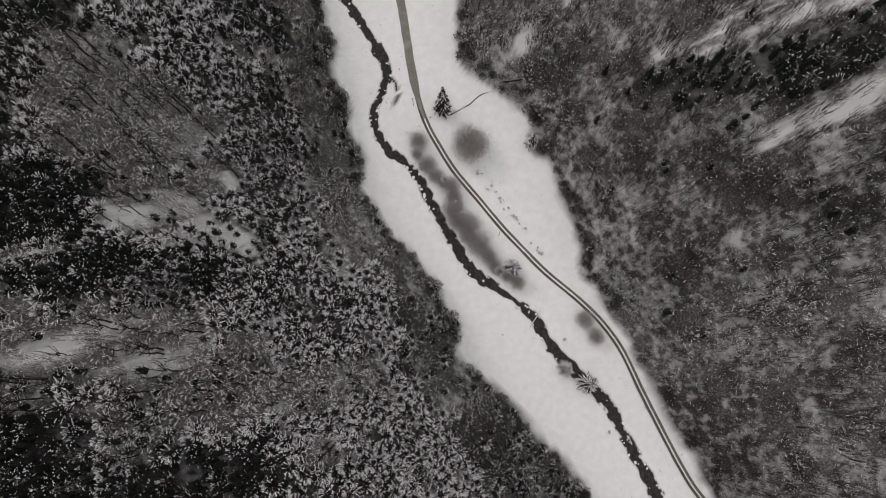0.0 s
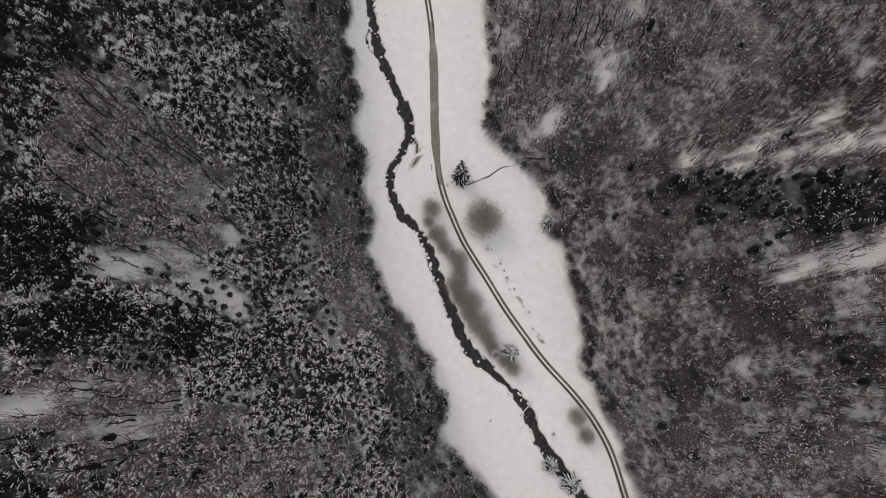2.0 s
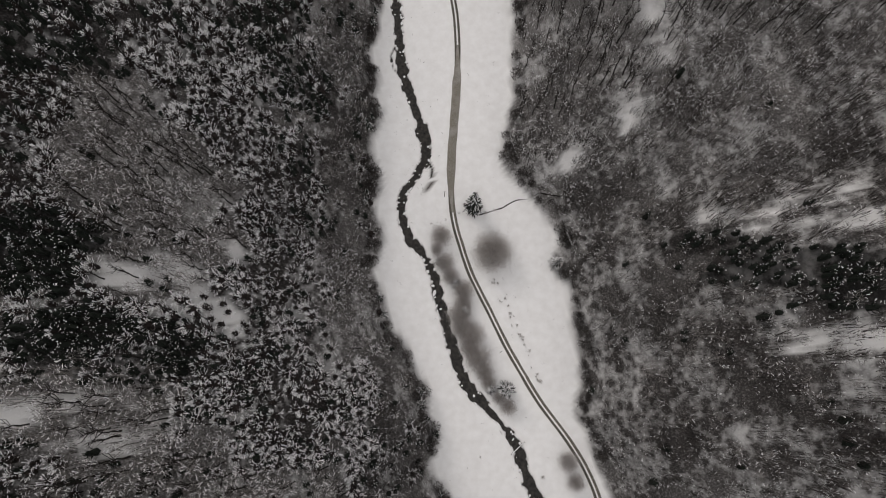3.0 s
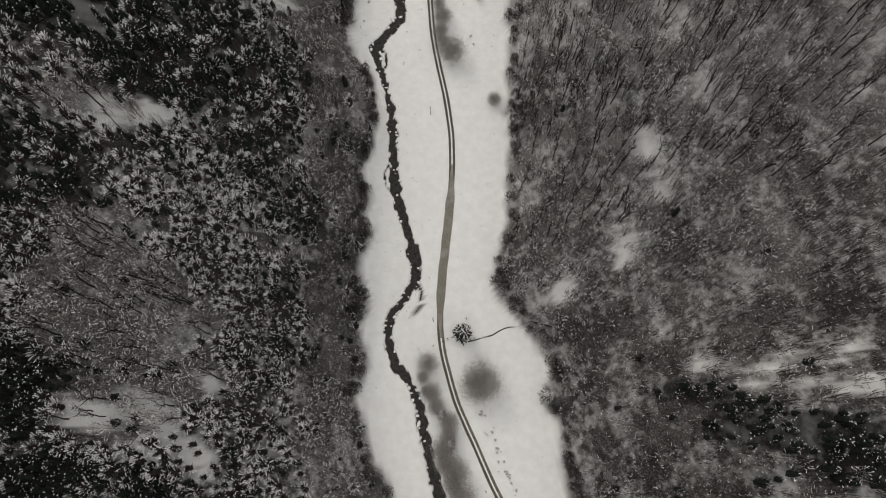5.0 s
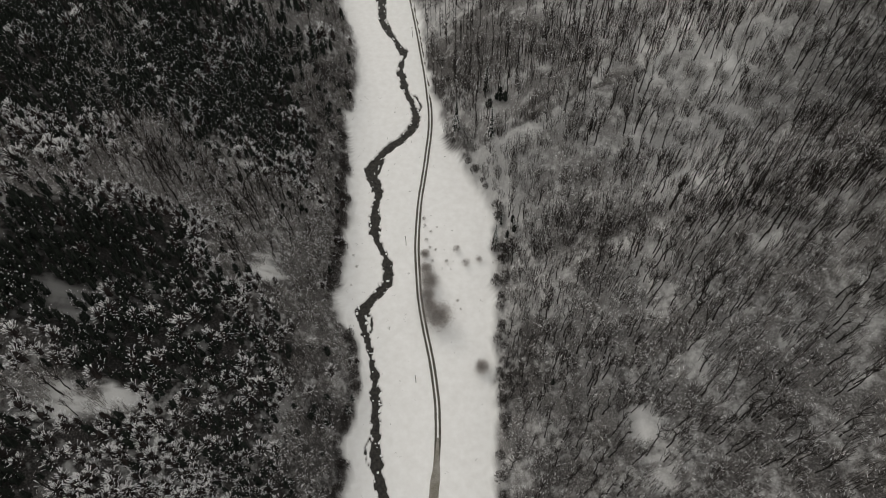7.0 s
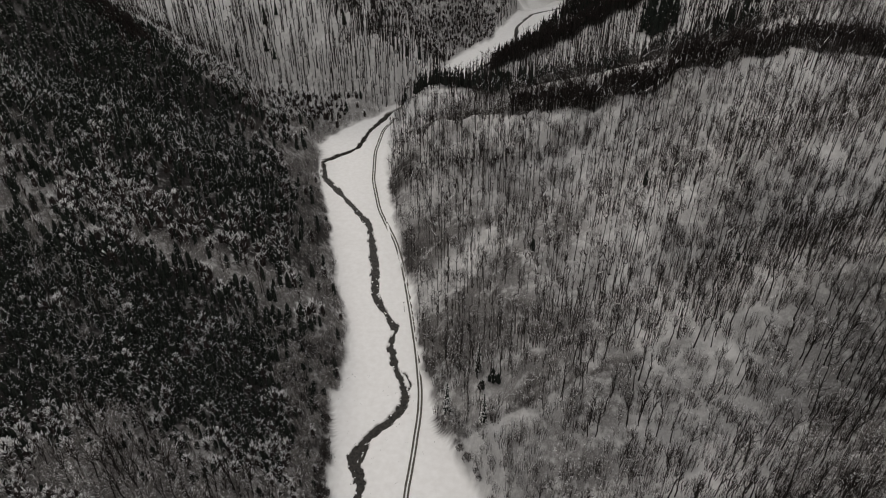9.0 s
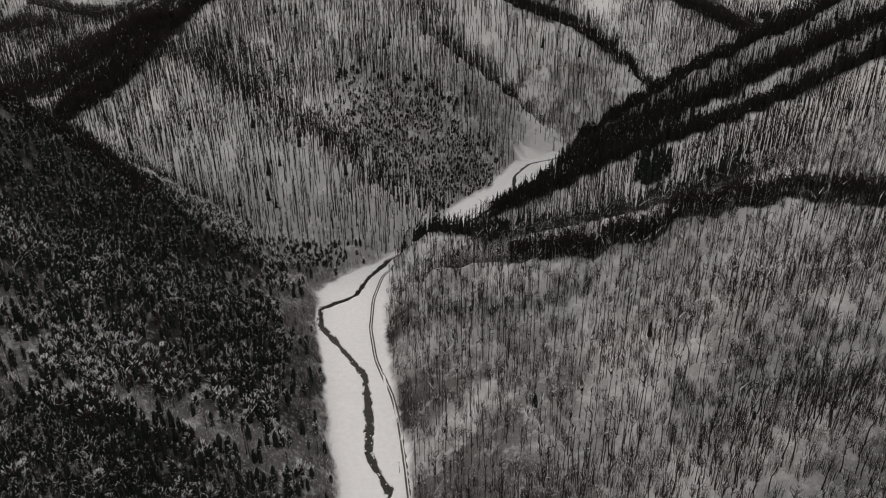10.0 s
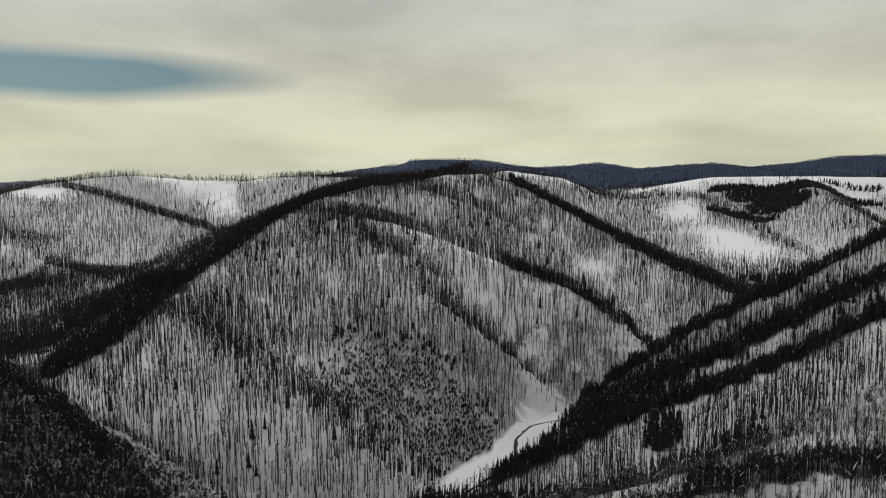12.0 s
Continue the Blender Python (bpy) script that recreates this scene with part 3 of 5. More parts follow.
# open snow on the slopes: x, y, half length, half width, turn
CLEARINGS = [
    (-100, 91, 8, 5, -20), (-89, 95, 10, 6, -25), (-66, 105, 7, 3.5, -40), (-77, 86, 11, 5, -35), (-69, 80, 9, 5, -40), (-86, 79, 9, 3.5, -35), (-64, 72, 8, 3, -40), (-101, 98, 7, 3, -30),
    (155, 56, 12, 6, -15), (172, 58, 10, 6, 0), (140, 100, 6, 2.2, -20), (150, 99, 5, 2, 15), (158, 102, 6, 2.2, 25), (171, 99, 8, 3.5, 10), (129, 108, 6, 2, -30), (184, 93, 9, 3, -25), (148, 108, 9, 2, 30), (166, 110, 9, 2, 30),
    (120, 188, 4, 7, 10), (116, 206, 5, 8, 20), (105, 163, 5, 9, -15), (80, 146, 6, 6, 0), (-110, 242, 8, 8, 10), (-97, 205, 13, 5, 5), (-86, 208, 9, 5, -20), (-106, 199, 8, 4, 20), (-51, 288, 6, 9, 0), (-118, 44, 16, 5, 5), (-98, 33, 12, 5, -10),
    (0, 1395, 45, 12, -28), (75, 1358, 60, 13, -27), (130, 1328, 40, 11, -25), (330, 1470, 45, 16, 20), (-1234, 2420, 130, 70, 8), (-700, 2500, 60, 90, 20),
    (-620, 2380, 25, 90, 15), (-820, 2560, 60, 40, 0), (740, 2230, 100, 70, 60), (820, 1990, 90, 150, 15), (20, 1690, 50, 25, 0), (140, 1715, 60, 25, 0), (270, 2480, 60, 60, 0), (480, 2490, 40, 40, 0),
    (930, 2600, 190, 120, 0), (835, 2530, 90, 70, 0), (1180, 2620, 300, 100, 0), (1450, 2570, 260, 170, 0), (1800, 2570, 300, 170, 0), (-860, 2600, 170, 70, -8), (-560, 2600, 90, 60, 0), (690, 2560, 60, 60, 0), (-1230, 2460, 90, 40, 10), (-784, 2520, 70, 40, -30), (-640, 2400, 40, 120, 10), (330, 2470, 45, 25, 0), (400, 2455, 30, 15, 0),
]
# the snow lies thinnest on the dense slopes near the stream, deepest on the far mountain
_thin = np.where(GX < edge_left(GY), np.interp(GY, [0, 700, 900, 1700, 2000, 2900, 3200], [1.1, 1.1, 0.3, 0.27, 0.38, 0.45, 1.0]), np.interp(GY, [0, 190, 270, 380, 640, 900, 1700, 2000, 2900, 3200], [1.0, 1.0, 0.85, 0.66, 0.5, 0.44, 0.28, 0.34, 0.45, 1.0]))
_thin = _thin * np.where((GX > edge_right(GY)) & (GY > 230) & (GY < 800), 1 + 0.75 * waves(GX, GY, 48, 26, 3), 1)
_thin = _thin * (1 + 1.6 * np.interp(GY + 25 * waves(GX, GY, 60, 27, 2), [890, 960, 1110, 1180], [0, 1, 1, 0]) * np.interp(GX, [-130, -30, 150, 190], [0, 1, 1, 0]))
_thin = _thin * np.where((GX > edge_right(GY)) & (GY > 380) & (GY < 700), np.interp(GX - edge_right(GY), [0, 60, 130], [1.7, 1.5, 1.0]), 1)
woods = np.clip((-inside(GX, GY) + 4.0 * waves(GX, GY, 11, 51, 2)) / 3.0 + 0.2, 0, 1) * np.where(GY < 450, 0.13 + 0.87 * clearings(GX, GY), clearings(GX, GY)) * _thin
bank = np.where(_near, np.clip((_dip - 0.25) / 0.5, 0, 1), 0)
# pale grey wood floor among the fine-twigged trees; dark stands get painted shade
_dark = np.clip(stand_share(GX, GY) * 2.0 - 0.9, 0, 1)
# right-hand wood floor grows darker towards the valley's edge
pale = np.where(GX > edge_right(GY), np.interp(GY + 22 * waves(GX, GY, 40, 58, 2), [20, 90, 150, 200], [0.15, 0.42, 0.65, 0.9]) * np.clip(-inside(GX, GY) / 25 + 0.6 * waves(GX, GY, 14, 24, 3), 0, 1), np.clip(1.1 + inside(GX, GY) / 30 + 0.3 * waves(GX, GY, 14, 24, 3), 0, 0.7))
pale = np.clip(np.maximum(pale, np.clip((drift_of(GX, GY) - 0.35) * 2.0, 0, 1)) - np.where(GY < 700, _dark, 0), 0, 1)
# shade under the dense spruce, painted into the ground as near-black
painted_shade = np.where(GY < 800, 0.75 * _dark * np.clip(-inside(GX, GY) / 8, 0, 1), 0)
_belt = np.full(GX.size, 9.0)
for _line, _wide in BELTS:
    _spine = belt_line(_line, 12, 0.5 * _wide)[0]
    _belt = np.minimum(_belt, nearest(GX.ravel(), GY.ravel(), np.column_stack([_spine, 0 * _spine[:, 0]]), 10.0)[0] / (0.5 * _wide))
_belt = _belt.reshape(GX.shape) + 0.3 * waves(GX, GY, 14, 25, 2)
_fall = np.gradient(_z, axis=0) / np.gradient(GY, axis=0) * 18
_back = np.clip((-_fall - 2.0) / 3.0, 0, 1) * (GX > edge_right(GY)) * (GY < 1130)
# the same painted darkness on the ridges' backs and beneath the crest belts
painted_shade = np.maximum(painted_shade, 0.9 * np.where((GY > 560) & (GY < 1800) & (inside(GX, GY) < -4), np.maximum(0.8 * _back * (GY > 770), np.clip((1.25 - _belt) * 3, 0, 1)), 0))
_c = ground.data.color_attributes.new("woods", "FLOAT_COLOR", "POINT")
# third channel: haze-blue ground far off, painted wood shade nearer
_c.data.foreach_set("color", np.stack([woods, bank, np.maximum(np.clip((GY - 2950) / 250, 0, 1), painted_shade), pale], -1).astype(np.float32).ravel())

# the river: one sheet of water in the bed
_ry = np.arange(-400, 1240, 1.5)
_rh = river_half(_ry) + 1.4
_wide = np.where(_ry < 450, 5.0, 0.0)
_cols = np.linspace(-1, 1, 5)
_rx = river_x(_ry)[:, None] + (_rh + _wide)[:, None] * _cols[None, :]
_rz = np.repeat((floor_z(_ry) - 0.62)[:, None], 5, 1)
river = new("river", mesh_of("river", np.stack([_rx, np.repeat(_ry[:, None], 5, 1), _rz], -1).reshape(-1, 3), sheet(5, len(_ry)), [WATER], smooth=True))
tagged(river, "narrow dark open stream winding between snowy banks", "river", kind="structure")


def floor_at(x, y):
    """Ground height on the valley floor, with the river's bed left out."""
    return land(np.atleast_1d(x), np.atleast_1d(y))


# the forest road: two worn wheel tracks, and a bare muddy stretch
def road_strip(name, offset, width, y0, y1, lift, mat, label, ragged=0.12, taper=0.75):
    y = np.arange(y0, y1, 1.5)
    w = width * np.interp(y, [y0, y0 + 20, y1 - 20, y1], [taper, 1, 1, taper]) / 2
    lean = np.hypot(1, np.gradient(road_x(y), y))
    cols = np.array([-1, -0.85, -0.3, 0.3, 0.85, 1])
    depth = np.array([-0.05, 0, -0.02, -0.02, 0, -0.05])
    edge = ragged * np.stack([waves(y, y * 0 + k, 5, 30 + k, 2) for k in range(6)], 1) * np.array([1, 1, 0, 0, 1, 1])
    x = road_x(y)[:, None] + lean[:, None] * (offset + w[:, None] * cols[None, :] + edge)
    yy = np.repeat(y[:, None], 6, 1)
    z = floor_at(x, yy).reshape(x.shape) + lift + depth[None, :] + np.interp(y, [-20, 20], [0.3, 0])[:, None]
    ob = new(name, mesh_of(name, np.stack([x, yy, z], -1).reshape(-1, 3), sheet(6, len(y)), [mat], smooth=True))
    return tagged(ob, label, "road", kind="structure")


road_strip("road", 0.0, 4.2, 128, 216, 0.18, MUD, "bare grey-brown muddy stretch of the forest road", 0.25, 0.12)
for _side in (-0.95, 0.95):
    road_strip("road", _side, 1.15, -140, 146, 0.16, RUT, "worn dark wheel track through the snow")
    road_strip("road", _side, 1.15, 198, 800, 0.16, RUT, "worn dark wheel track through the snow")


# ---- trees ----
class Shape:
    """Collects triangles with a material number each."""

    def __init__(self):
        self.v, self.f, self.m = [], [], []

    def tri(self, a, b, c, mat):
        k = len(self.v)
        self.v += [a, b, c]
        self.f.append((k, k + 1, k + 2))
        self.m.append(mat)

    def spike(self, a, b, ra, mat, sides=3, rb=0.0):
        """A tapering stick from a to b."""
        a, b = np.array(a, float), np.array(b, float)
        way = (b - a) / (np.linalg.norm(b - a) + 1e-9)
        side = np.cross(way, (0.31, 0.2, 0.93) if abs(way[2]) < 0.9 else (1, 0.2, 0))
        side /= np.linalg.norm(side)
        over = np.cross(way, side)
        ring = [np.cos(2 * np.pi * k / sides) * side + np.sin(2 * np.pi * k / sides) * over for k in range(sides)]
        k0 = len(self.v)
        self.v += [a + ra * r for r in ring]
        if rb > 0:
            self.v += [b + rb * r for r in ring]
            for k in range(sides):
                n = (k + 1) % sides
                self.f += [(k0 + k, k0 + n, k0 + sides + n), (k0 + k, k0 + sides + n, k0 + sides + k)]
                self.m += [mat, mat]
        else:
            self.v.append(b)
            for k in range(sides):
                self.f.append((k0 + k, k0 + (k + 1) % sides, k0 + sides))
                self.m.append(mat)

    def sliver(self, a, b, width, mat, rng):
        """A fine twig."""
        a, b = np.array(a, float), np.array(b, float)
        off = np.cross(b - a, rng.normal(size=3))
        off *= width / (np.linalg.norm(off) + 1e-9)
        self.tri(a - off / 2, a + off / 2, b, mat)

    def arrays(self):
        return np.array(self.v, np.float32), np.array(self.f, np.int32), np.array(self.m, np.int32)


def spruce(seed, tiers, arms, height=21.0, spread=3.0, snow=0.7, part_of=None, core=0.5):
    """A spruce: a dark heart and tiers of thin drooping boughs with streaks of snow. Materials: 0 bark, 1 needle, 2
    snow.
    """
    rng = np.random.default_rng(seed)
    s = Shape()
    if part_of in (None, "trunk"):
        s.spike((0, 0, -1.2), (0, 0, height * 0.97), 0.26, 0, 4)
    if part_of in (None, "crown"):
        s.spike((0, 0, height * 0.06), (0, 0, height * 0.62), spread * core, 1, 6)
        s.spike((0, 0, height * 0.40), (0, 0, height), spread * core * 0.62, 1, 5)
        for k in range(tiers):
            t = 0.08 + 0.86 * k / (tiers - 1)
            z, r = height * t, spread * (1.0 - t) ** 0.85 + 0.3
            n = max(4, int(arms * (0.45 + 0.65 * (1 - t))))
            for j in range(n):
                turn = 2 * np.pi * (j + 0.5 * (k % 2)) / n + rng.normal() * 0.2
                reach = r * rng.uniform(0.75, 1.18)
                out = np.array([np.cos(turn), np.sin(turn), 0])
                side = np.array([-out[1], out[0], 0]) * (0.16 + 0.07 * reach)
                a = np.array([0, 0, z + 0.30 * reach])
                tip = out * reach + np.array([0, 0, z - rng.uniform(0.2, 0.42) * reach])
                mid = (a + tip) / 2 + out * 0.1 * reach
                s.tri(a, mid - side, tip, 1)
                s.tri(a, tip, mid + side, 1)
                if rng.random() < snow:
                    b, e = a + (tip - a) * rng.uniform(0.15, 0.45), a + (tip - a) * rng.uniform(0.85, 1.05)
                    lift = np.array([0, 0, 0.12]) + out * 0.1
                    w = side * rng.uniform(0.35, 0.75)
                    s.tri(b + lift, (b + e) / 2 + lift - w, e + lift, 2)
                    s.tri(b + lift, e + lift, (b + e) / 2 + lift + w, 2)
    return s.arrays()


def hazy(seed, twigs, height=9.0, spread=4.0, part_of=None, stem=0.2, fine=0.12, frost=0.06):
    """A leafless tree whose fine twigs make a round grey haze. Materials: 0 bark, 1 twig, 2 frost."""
    rng = np.random.default_rng(seed)
    s = Shape()
    if part_of in (None, "trunk"):
        s.spike((0, 0, -1.0), (0, 0, height * 0.6), stem, 0, 5)
        for k in range(9):
            t = 0.7 * k + rng.normal() * 0.3
            s.spike((0, 0, height * rng.uniform(0.15, 0.5)), (np.cos(t) * spread * 0.7, np.sin(t) * spread * 0.7, height * rng.uniform(0.5, 0.9)), stem * 0.4, 0, 3)
    if part_of in (None, "crown"):
        for k in range(twigs):
            d = rng.normal(size=3)
            d /= np.linalg.norm(d)
            r = rng.random() ** 0.5 * (0.9 + 0.13 * rng.normal())
            lump = 1 + 0.07 * np.sin(3 * np.arctan2(d[1], d[0]) + seed) + 0.07 * np.sin(5 * d[2] + seed)
            c = d * r * lump * (spread, spread, height * 0.42) + np.array([0, 0, height * 0.56])
            way = 0.35 * d + rng.normal(size=3) * 0.6 + (0, 0, 0.2)
            way *= rng.uniform(0.4, 1.0) * min(0.9, spread * 0.25) / np.linalg.norm(way)
            s.sliver(c - way, c + way, fine * rng.uniform(0.7, 1.4), 2 if rng.random() < frost else 1, rng)
    return s.arrays()


def dash(s, a, b, width, mat):
    """A flat streak of snow lying along a bough, broad at its tip."""
    side = np.cross(b - a, (0, 0, 1.0))
    side *= width * 0.7 / (np.linalg.norm(side) + 1e-9)
    s.tri(a, b - side, b + side, mat)


def rosette(seed, snow, height=9.0, spread=2.3, part_of=None, stem=0.15, width=0.235, long=1.4, dark=1, rise=0.8):
    """A dense dark crown of rising boughs, each tip drawn white with frost. Materials: 0 bark, 1 boughs, 2 snow."""
    rng = np.random.default_rng(seed)
    s = Shape()
    if part_of in (None, "trunk"):
        s.spike((0, 0, -1.2), (0, 0, height * 0.8), stem, 0, 3)
    if part_of in (None, "crown"):
        sides = 5
        rings = []
        for z, r in ((0.15, 0.66), (0.58, 0.48)):
            rings.append([np.array([np.cos(2 * np.pi * (k + z) / sides) * r * spread * j, np.sin(2 * np.pi * (k + z) / sides) * r * spread * j, height * (z + 0.06 * rng.normal())])
                          for k, j in enumerate(rng.uniform(0.7, 1.15, sides))])
        top = np.array([rng.normal() * 0.2, rng.normal() * 0.2, height * 0.84])
        for k in range(sides):
            n = (k + 1) % sides
            s.tri(rings[0][k], rings[0][n], rings[1][n], dark)
            s.tri(rings[0][k], rings[1][n], rings[1][k], dark)
            s.tri(rings[1][k], rings[1][n], top, dark)
        for k in range(24):
            turn, u = 2.4 * k, np.sqrt((k + 0.5) / 24)
            out = np.array([np.cos(turn), np.sin(turn), 0])
            a = out * spread * u * 0.7 + np.array([0, 0, height * (0.62 - 0.4 * u * u)])
            s.sliver(a, a + out * spread * 0.4 * u + np.array([*rng.normal(size=2) * 0.3, height * rng.uniform(0.12, 0.3)]), rng.uniform(0.25, 0.5), dark, rng)
        for k in range(snow):
            turn, u = rng.uniform(0, 6.28), np.sqrt(rng.random()) * 1.05
            out = np.array([np.cos(turn), np.sin(turn), 0])
            reach = long * rng.uniform(0.7, 1.4)
            a = out * spread * (0.08 + 0.8 * abs(u)) + np.array([0, 0, height * (0.92 - 0.5 * u * u + 0.05 * rng.normal()) - 0.4 * reach])
            b = a + (out * (0.25 + 0.6 * abs(u)) + np.array([*rng.normal(size=2) * 0.3, rise])) * reach
            dash(s, a, b, width * rng.uniform(0.6, 1.4), 2)
    return s.arrays()


def fuzz(seed, stems, twigs, snow, height=8.0, spread=3.0, part_of=None, stem=0.13, fine=0.2, rise=0.9):
    """A leafless clump: steep thin stems that end in fine twigs, a few of them snowy. Materials: 0 bark, 1 twigs, 2 snow."""
    rng = np.random.default_rng(seed)
    s = Shape()
    if part_of in (None, "trunk"):
        s.spike((0, 0, -1.0), (rng.normal() * 0.5, rng.normal() * 0.5, height * 0.9), stem, 0, 3)
    if part_of in (None, "crown"):
        for k in range(stems):
            turn, u = 2.4 * k + rng.normal() * 0.5, np.sqrt(rng.random())
            out = np.array([np.cos(turn), np.sin(turn), 0])
            a = out * spread * u * 0.8 + (0, 0, height * rng.uniform(0.0, 0.3))
            s.sliver(a, a + out * spread * 0.35 * u + np.array([*rng.normal(size=2) * 0.4, height * rng.uniform(0.4, 0.85)]), fine * rng.uniform(1.0, 2.2), 1, rng)
        for k in range(twigs + snow):
            turn, u = 2.4 * k + rng.normal() * 0.5, np.sqrt(rng.random())
            out = np.array([np.cos(turn), np.sin(turn), 0])
            c = out * spread * u + np.array([0, 0, height * (0.9 - 0.45 * u * u) * rng.uniform(0.6, 1.0)])
            way = out * (0.3 + 0.8 * u) + rng.normal(size=3) * 0.4 + (0, 0, rise)
            way *= rng.uniform(0.6, 1.4) / np.linalg.norm(way)
            if k < twigs:
                s.sliver(c - way, c + way, fine * rng.uniform(0.7, 1.5), 1, rng)
            else:
                dash(s, c - way * 0.6 + (0, 0, 0.5), c + way * 0.8 + (0, 0, 0.4), rng.uniform(0.1, 0.22), 2)
    return s.arrays()


def tall_tree(seed, boughs, snow, height=23.0, stem=0.36):
    """A tall slim beech: a bold, slightly crooked dark trunk that forks into steep boughs with fine twigs. Materials: 0 bark, 1 twigs, 2 snow."""
    rng = np.random.default_rng(seed)
    s = Shape()
    knots = [np.array([0, 0, -1.2])]
    for k in range(3):
        knots.append(np.array([*(knots[-1][:2] + rng.normal(size=2) * 0.55), height * (0.22, 0.42, 0.62)[k]]))
    for k in range(3):
        s.spike(knots[k], knots[k + 1], stem * (1 - 0.2 * k), 0, 4, stem * (0.8 - 0.2 * k))
    for k in range(5):
        low = knots[2] + (knots[3] - knots[2]) * rng.uniform(0.2, 1.0)
        bend = low + np.array([*rng.normal(size=2) * 1.1, height * rng.uniform(0.12, 0.2)])
        s.spike(low, bend, stem * 0.42, 0, 3, stem * 0.3)
        s.spike(bend, bend + np.array([*rng.normal(size=2) * 0.8, height * rng.uniform(0.12, 0.2)]), stem * 0.3, 0, 3)
    for k in range(boughs):
        turn = rng.uniform(0, 6.28)
        a = knots[3] * (1, 1, rng.uniform(0.7, 1.45))
        way = np.array([np.cos(turn), np.sin(turn), rng.uniform(0.8, 2.0)]) * rng.uniform(0.9, 2.2)
        s.sliver(a, a + way, rng.uniform(0.14, 0.3), 1, rng)
        if k < snow:
            dash(s, a + way * 0.3 + (0, 0, 0.2), a + way + (0, 0, 0.2), rng.uniform(0.12, 0.22), 2)
    return s.arrays()


def far_bare(seed, twigs=11, stem=0.46, bush=1.0, frost=0.07):
    """A bare forest tree seen from the side: straight trunk and a narrow brush of rising boughs."""
    rng = np.random.default_rng(seed)
    s = Shape()
    h = 24.0
    s.spike((0, 0, -1.5), (rng.normal() * 0.6, rng.normal() * 0.6, h), stem, 0, 3)
    for k in range(twigs):
        a = np.array([0, 0, h * rng.uniform(0.40, 0.86)])
        q = a + np.array([rng.normal() * 1.6, rng.normal() * 1.6, rng.uniform(1.6, 4.8)])
        s.sliver(a, q, rng.uniform(0.35, 0.85) * bush, 2 if rng.random() < frost else 1, rng)
    return s.arrays()


def far_spruce(seed, tiers=3, flecks=2):
    rng = np.random.default_rng(seed)
    s = Shape()
    h, r = 19.0, 3.0
    for k in range(tiers):
        z = h * (0.08 + 0.28 * k)
        s.spike((rng.normal() * 0.2, rng.normal() * 0.2, z), (0, 0, min(h, z + h * 0.5)), r * (1 - 0.27 * k), 1, 5)
    for k in range(flecks):
        t = rng.uniform(0, 6.3)
        o = np.array([np.cos(t), np.sin(t), 0])
        b = np.array([0, 0, h * rng.uniform(0.35, 0.8)]) + o * 0.9
        s.sliver(b, b + o * 1.0 - np.array([0, 0, 0.8]), 0.8, 2, rng)
    return s.arrays()


def joined(name, forms, picks, places, materials):
    """One mesh of many trees: which form, place (x, y, z), size and turn of each."""
    vs, fs, ms, at = [], [], [], 0
    for k, (v, f, m) in enumerate(forms):
        some = places[picks == k]
        if not len(some):
            continue
        c, s = np.cos(some[:, 4])[:, None], np.sin(some[:, 4])[:, None]
        size, tall = some[:, 3][:, None], some[:, 5][:, None]
        x, y, z = v[:, 0][None], v[:, 1][None], v[:, 2][None]
        p = np.stack([(x * c - y * s) * size + some[:, :1], (x * s + y * c) * size + some[:, 1:2], z * size * tall + some[:, 2:3]], -1)
        vs.append(p.reshape(-1, 3).astype(np.float32))
        fs.append((f[None] + (np.arange(len(some)) * len(v))[:, None, None] + at).reshape(-1, 3))
        ms.append(np.tile(m, len(some)))
        at += len(some) * len(v)
    return mesh_of(name, np.concatenate(vs), np.concatenate(fs), materials, np.concatenate(ms))


def scatter(y0, y1, gap, seed, wide):
    """Jittered places over the stretch y0..y1 and about the valley as wide as given."""
    rng = np.random.default_rng(seed)
    ys = np.arange(y0, y1, gap)
    out = []
    for y in ys:
        x0, x1 = wide(y)
        xs = np.arange(x0, x1, gap)
        out.append(np.stack([xs + rng.uniform(-0.5, 0.5, len(xs)) * gap, y + rng.uniform(-0.5, 0.5, len(xs)) * gap], 1))
    return np.concatenate(out), rng


def spruce_share(x, y):
    """Spruce stands, and spruce on the shaded backs and crests of the side ridges."""
    share = stand_share(x, y)
    up = (y > 300) & (x > edge_right(y))
    fall = np.zeros(len(x))
    fall[up] = land(x[up], y[up] + 9) - land(x[up], y[up] - 9)
    back = np.clip((-fall - 2.0) / 3.0, 0, 1) * (y > 300) * (x > edge_right(y))
    return np.maximum(share, back * np.where(y < 1130, np.where(y < 770, 0.0, 0.6), 0.08))


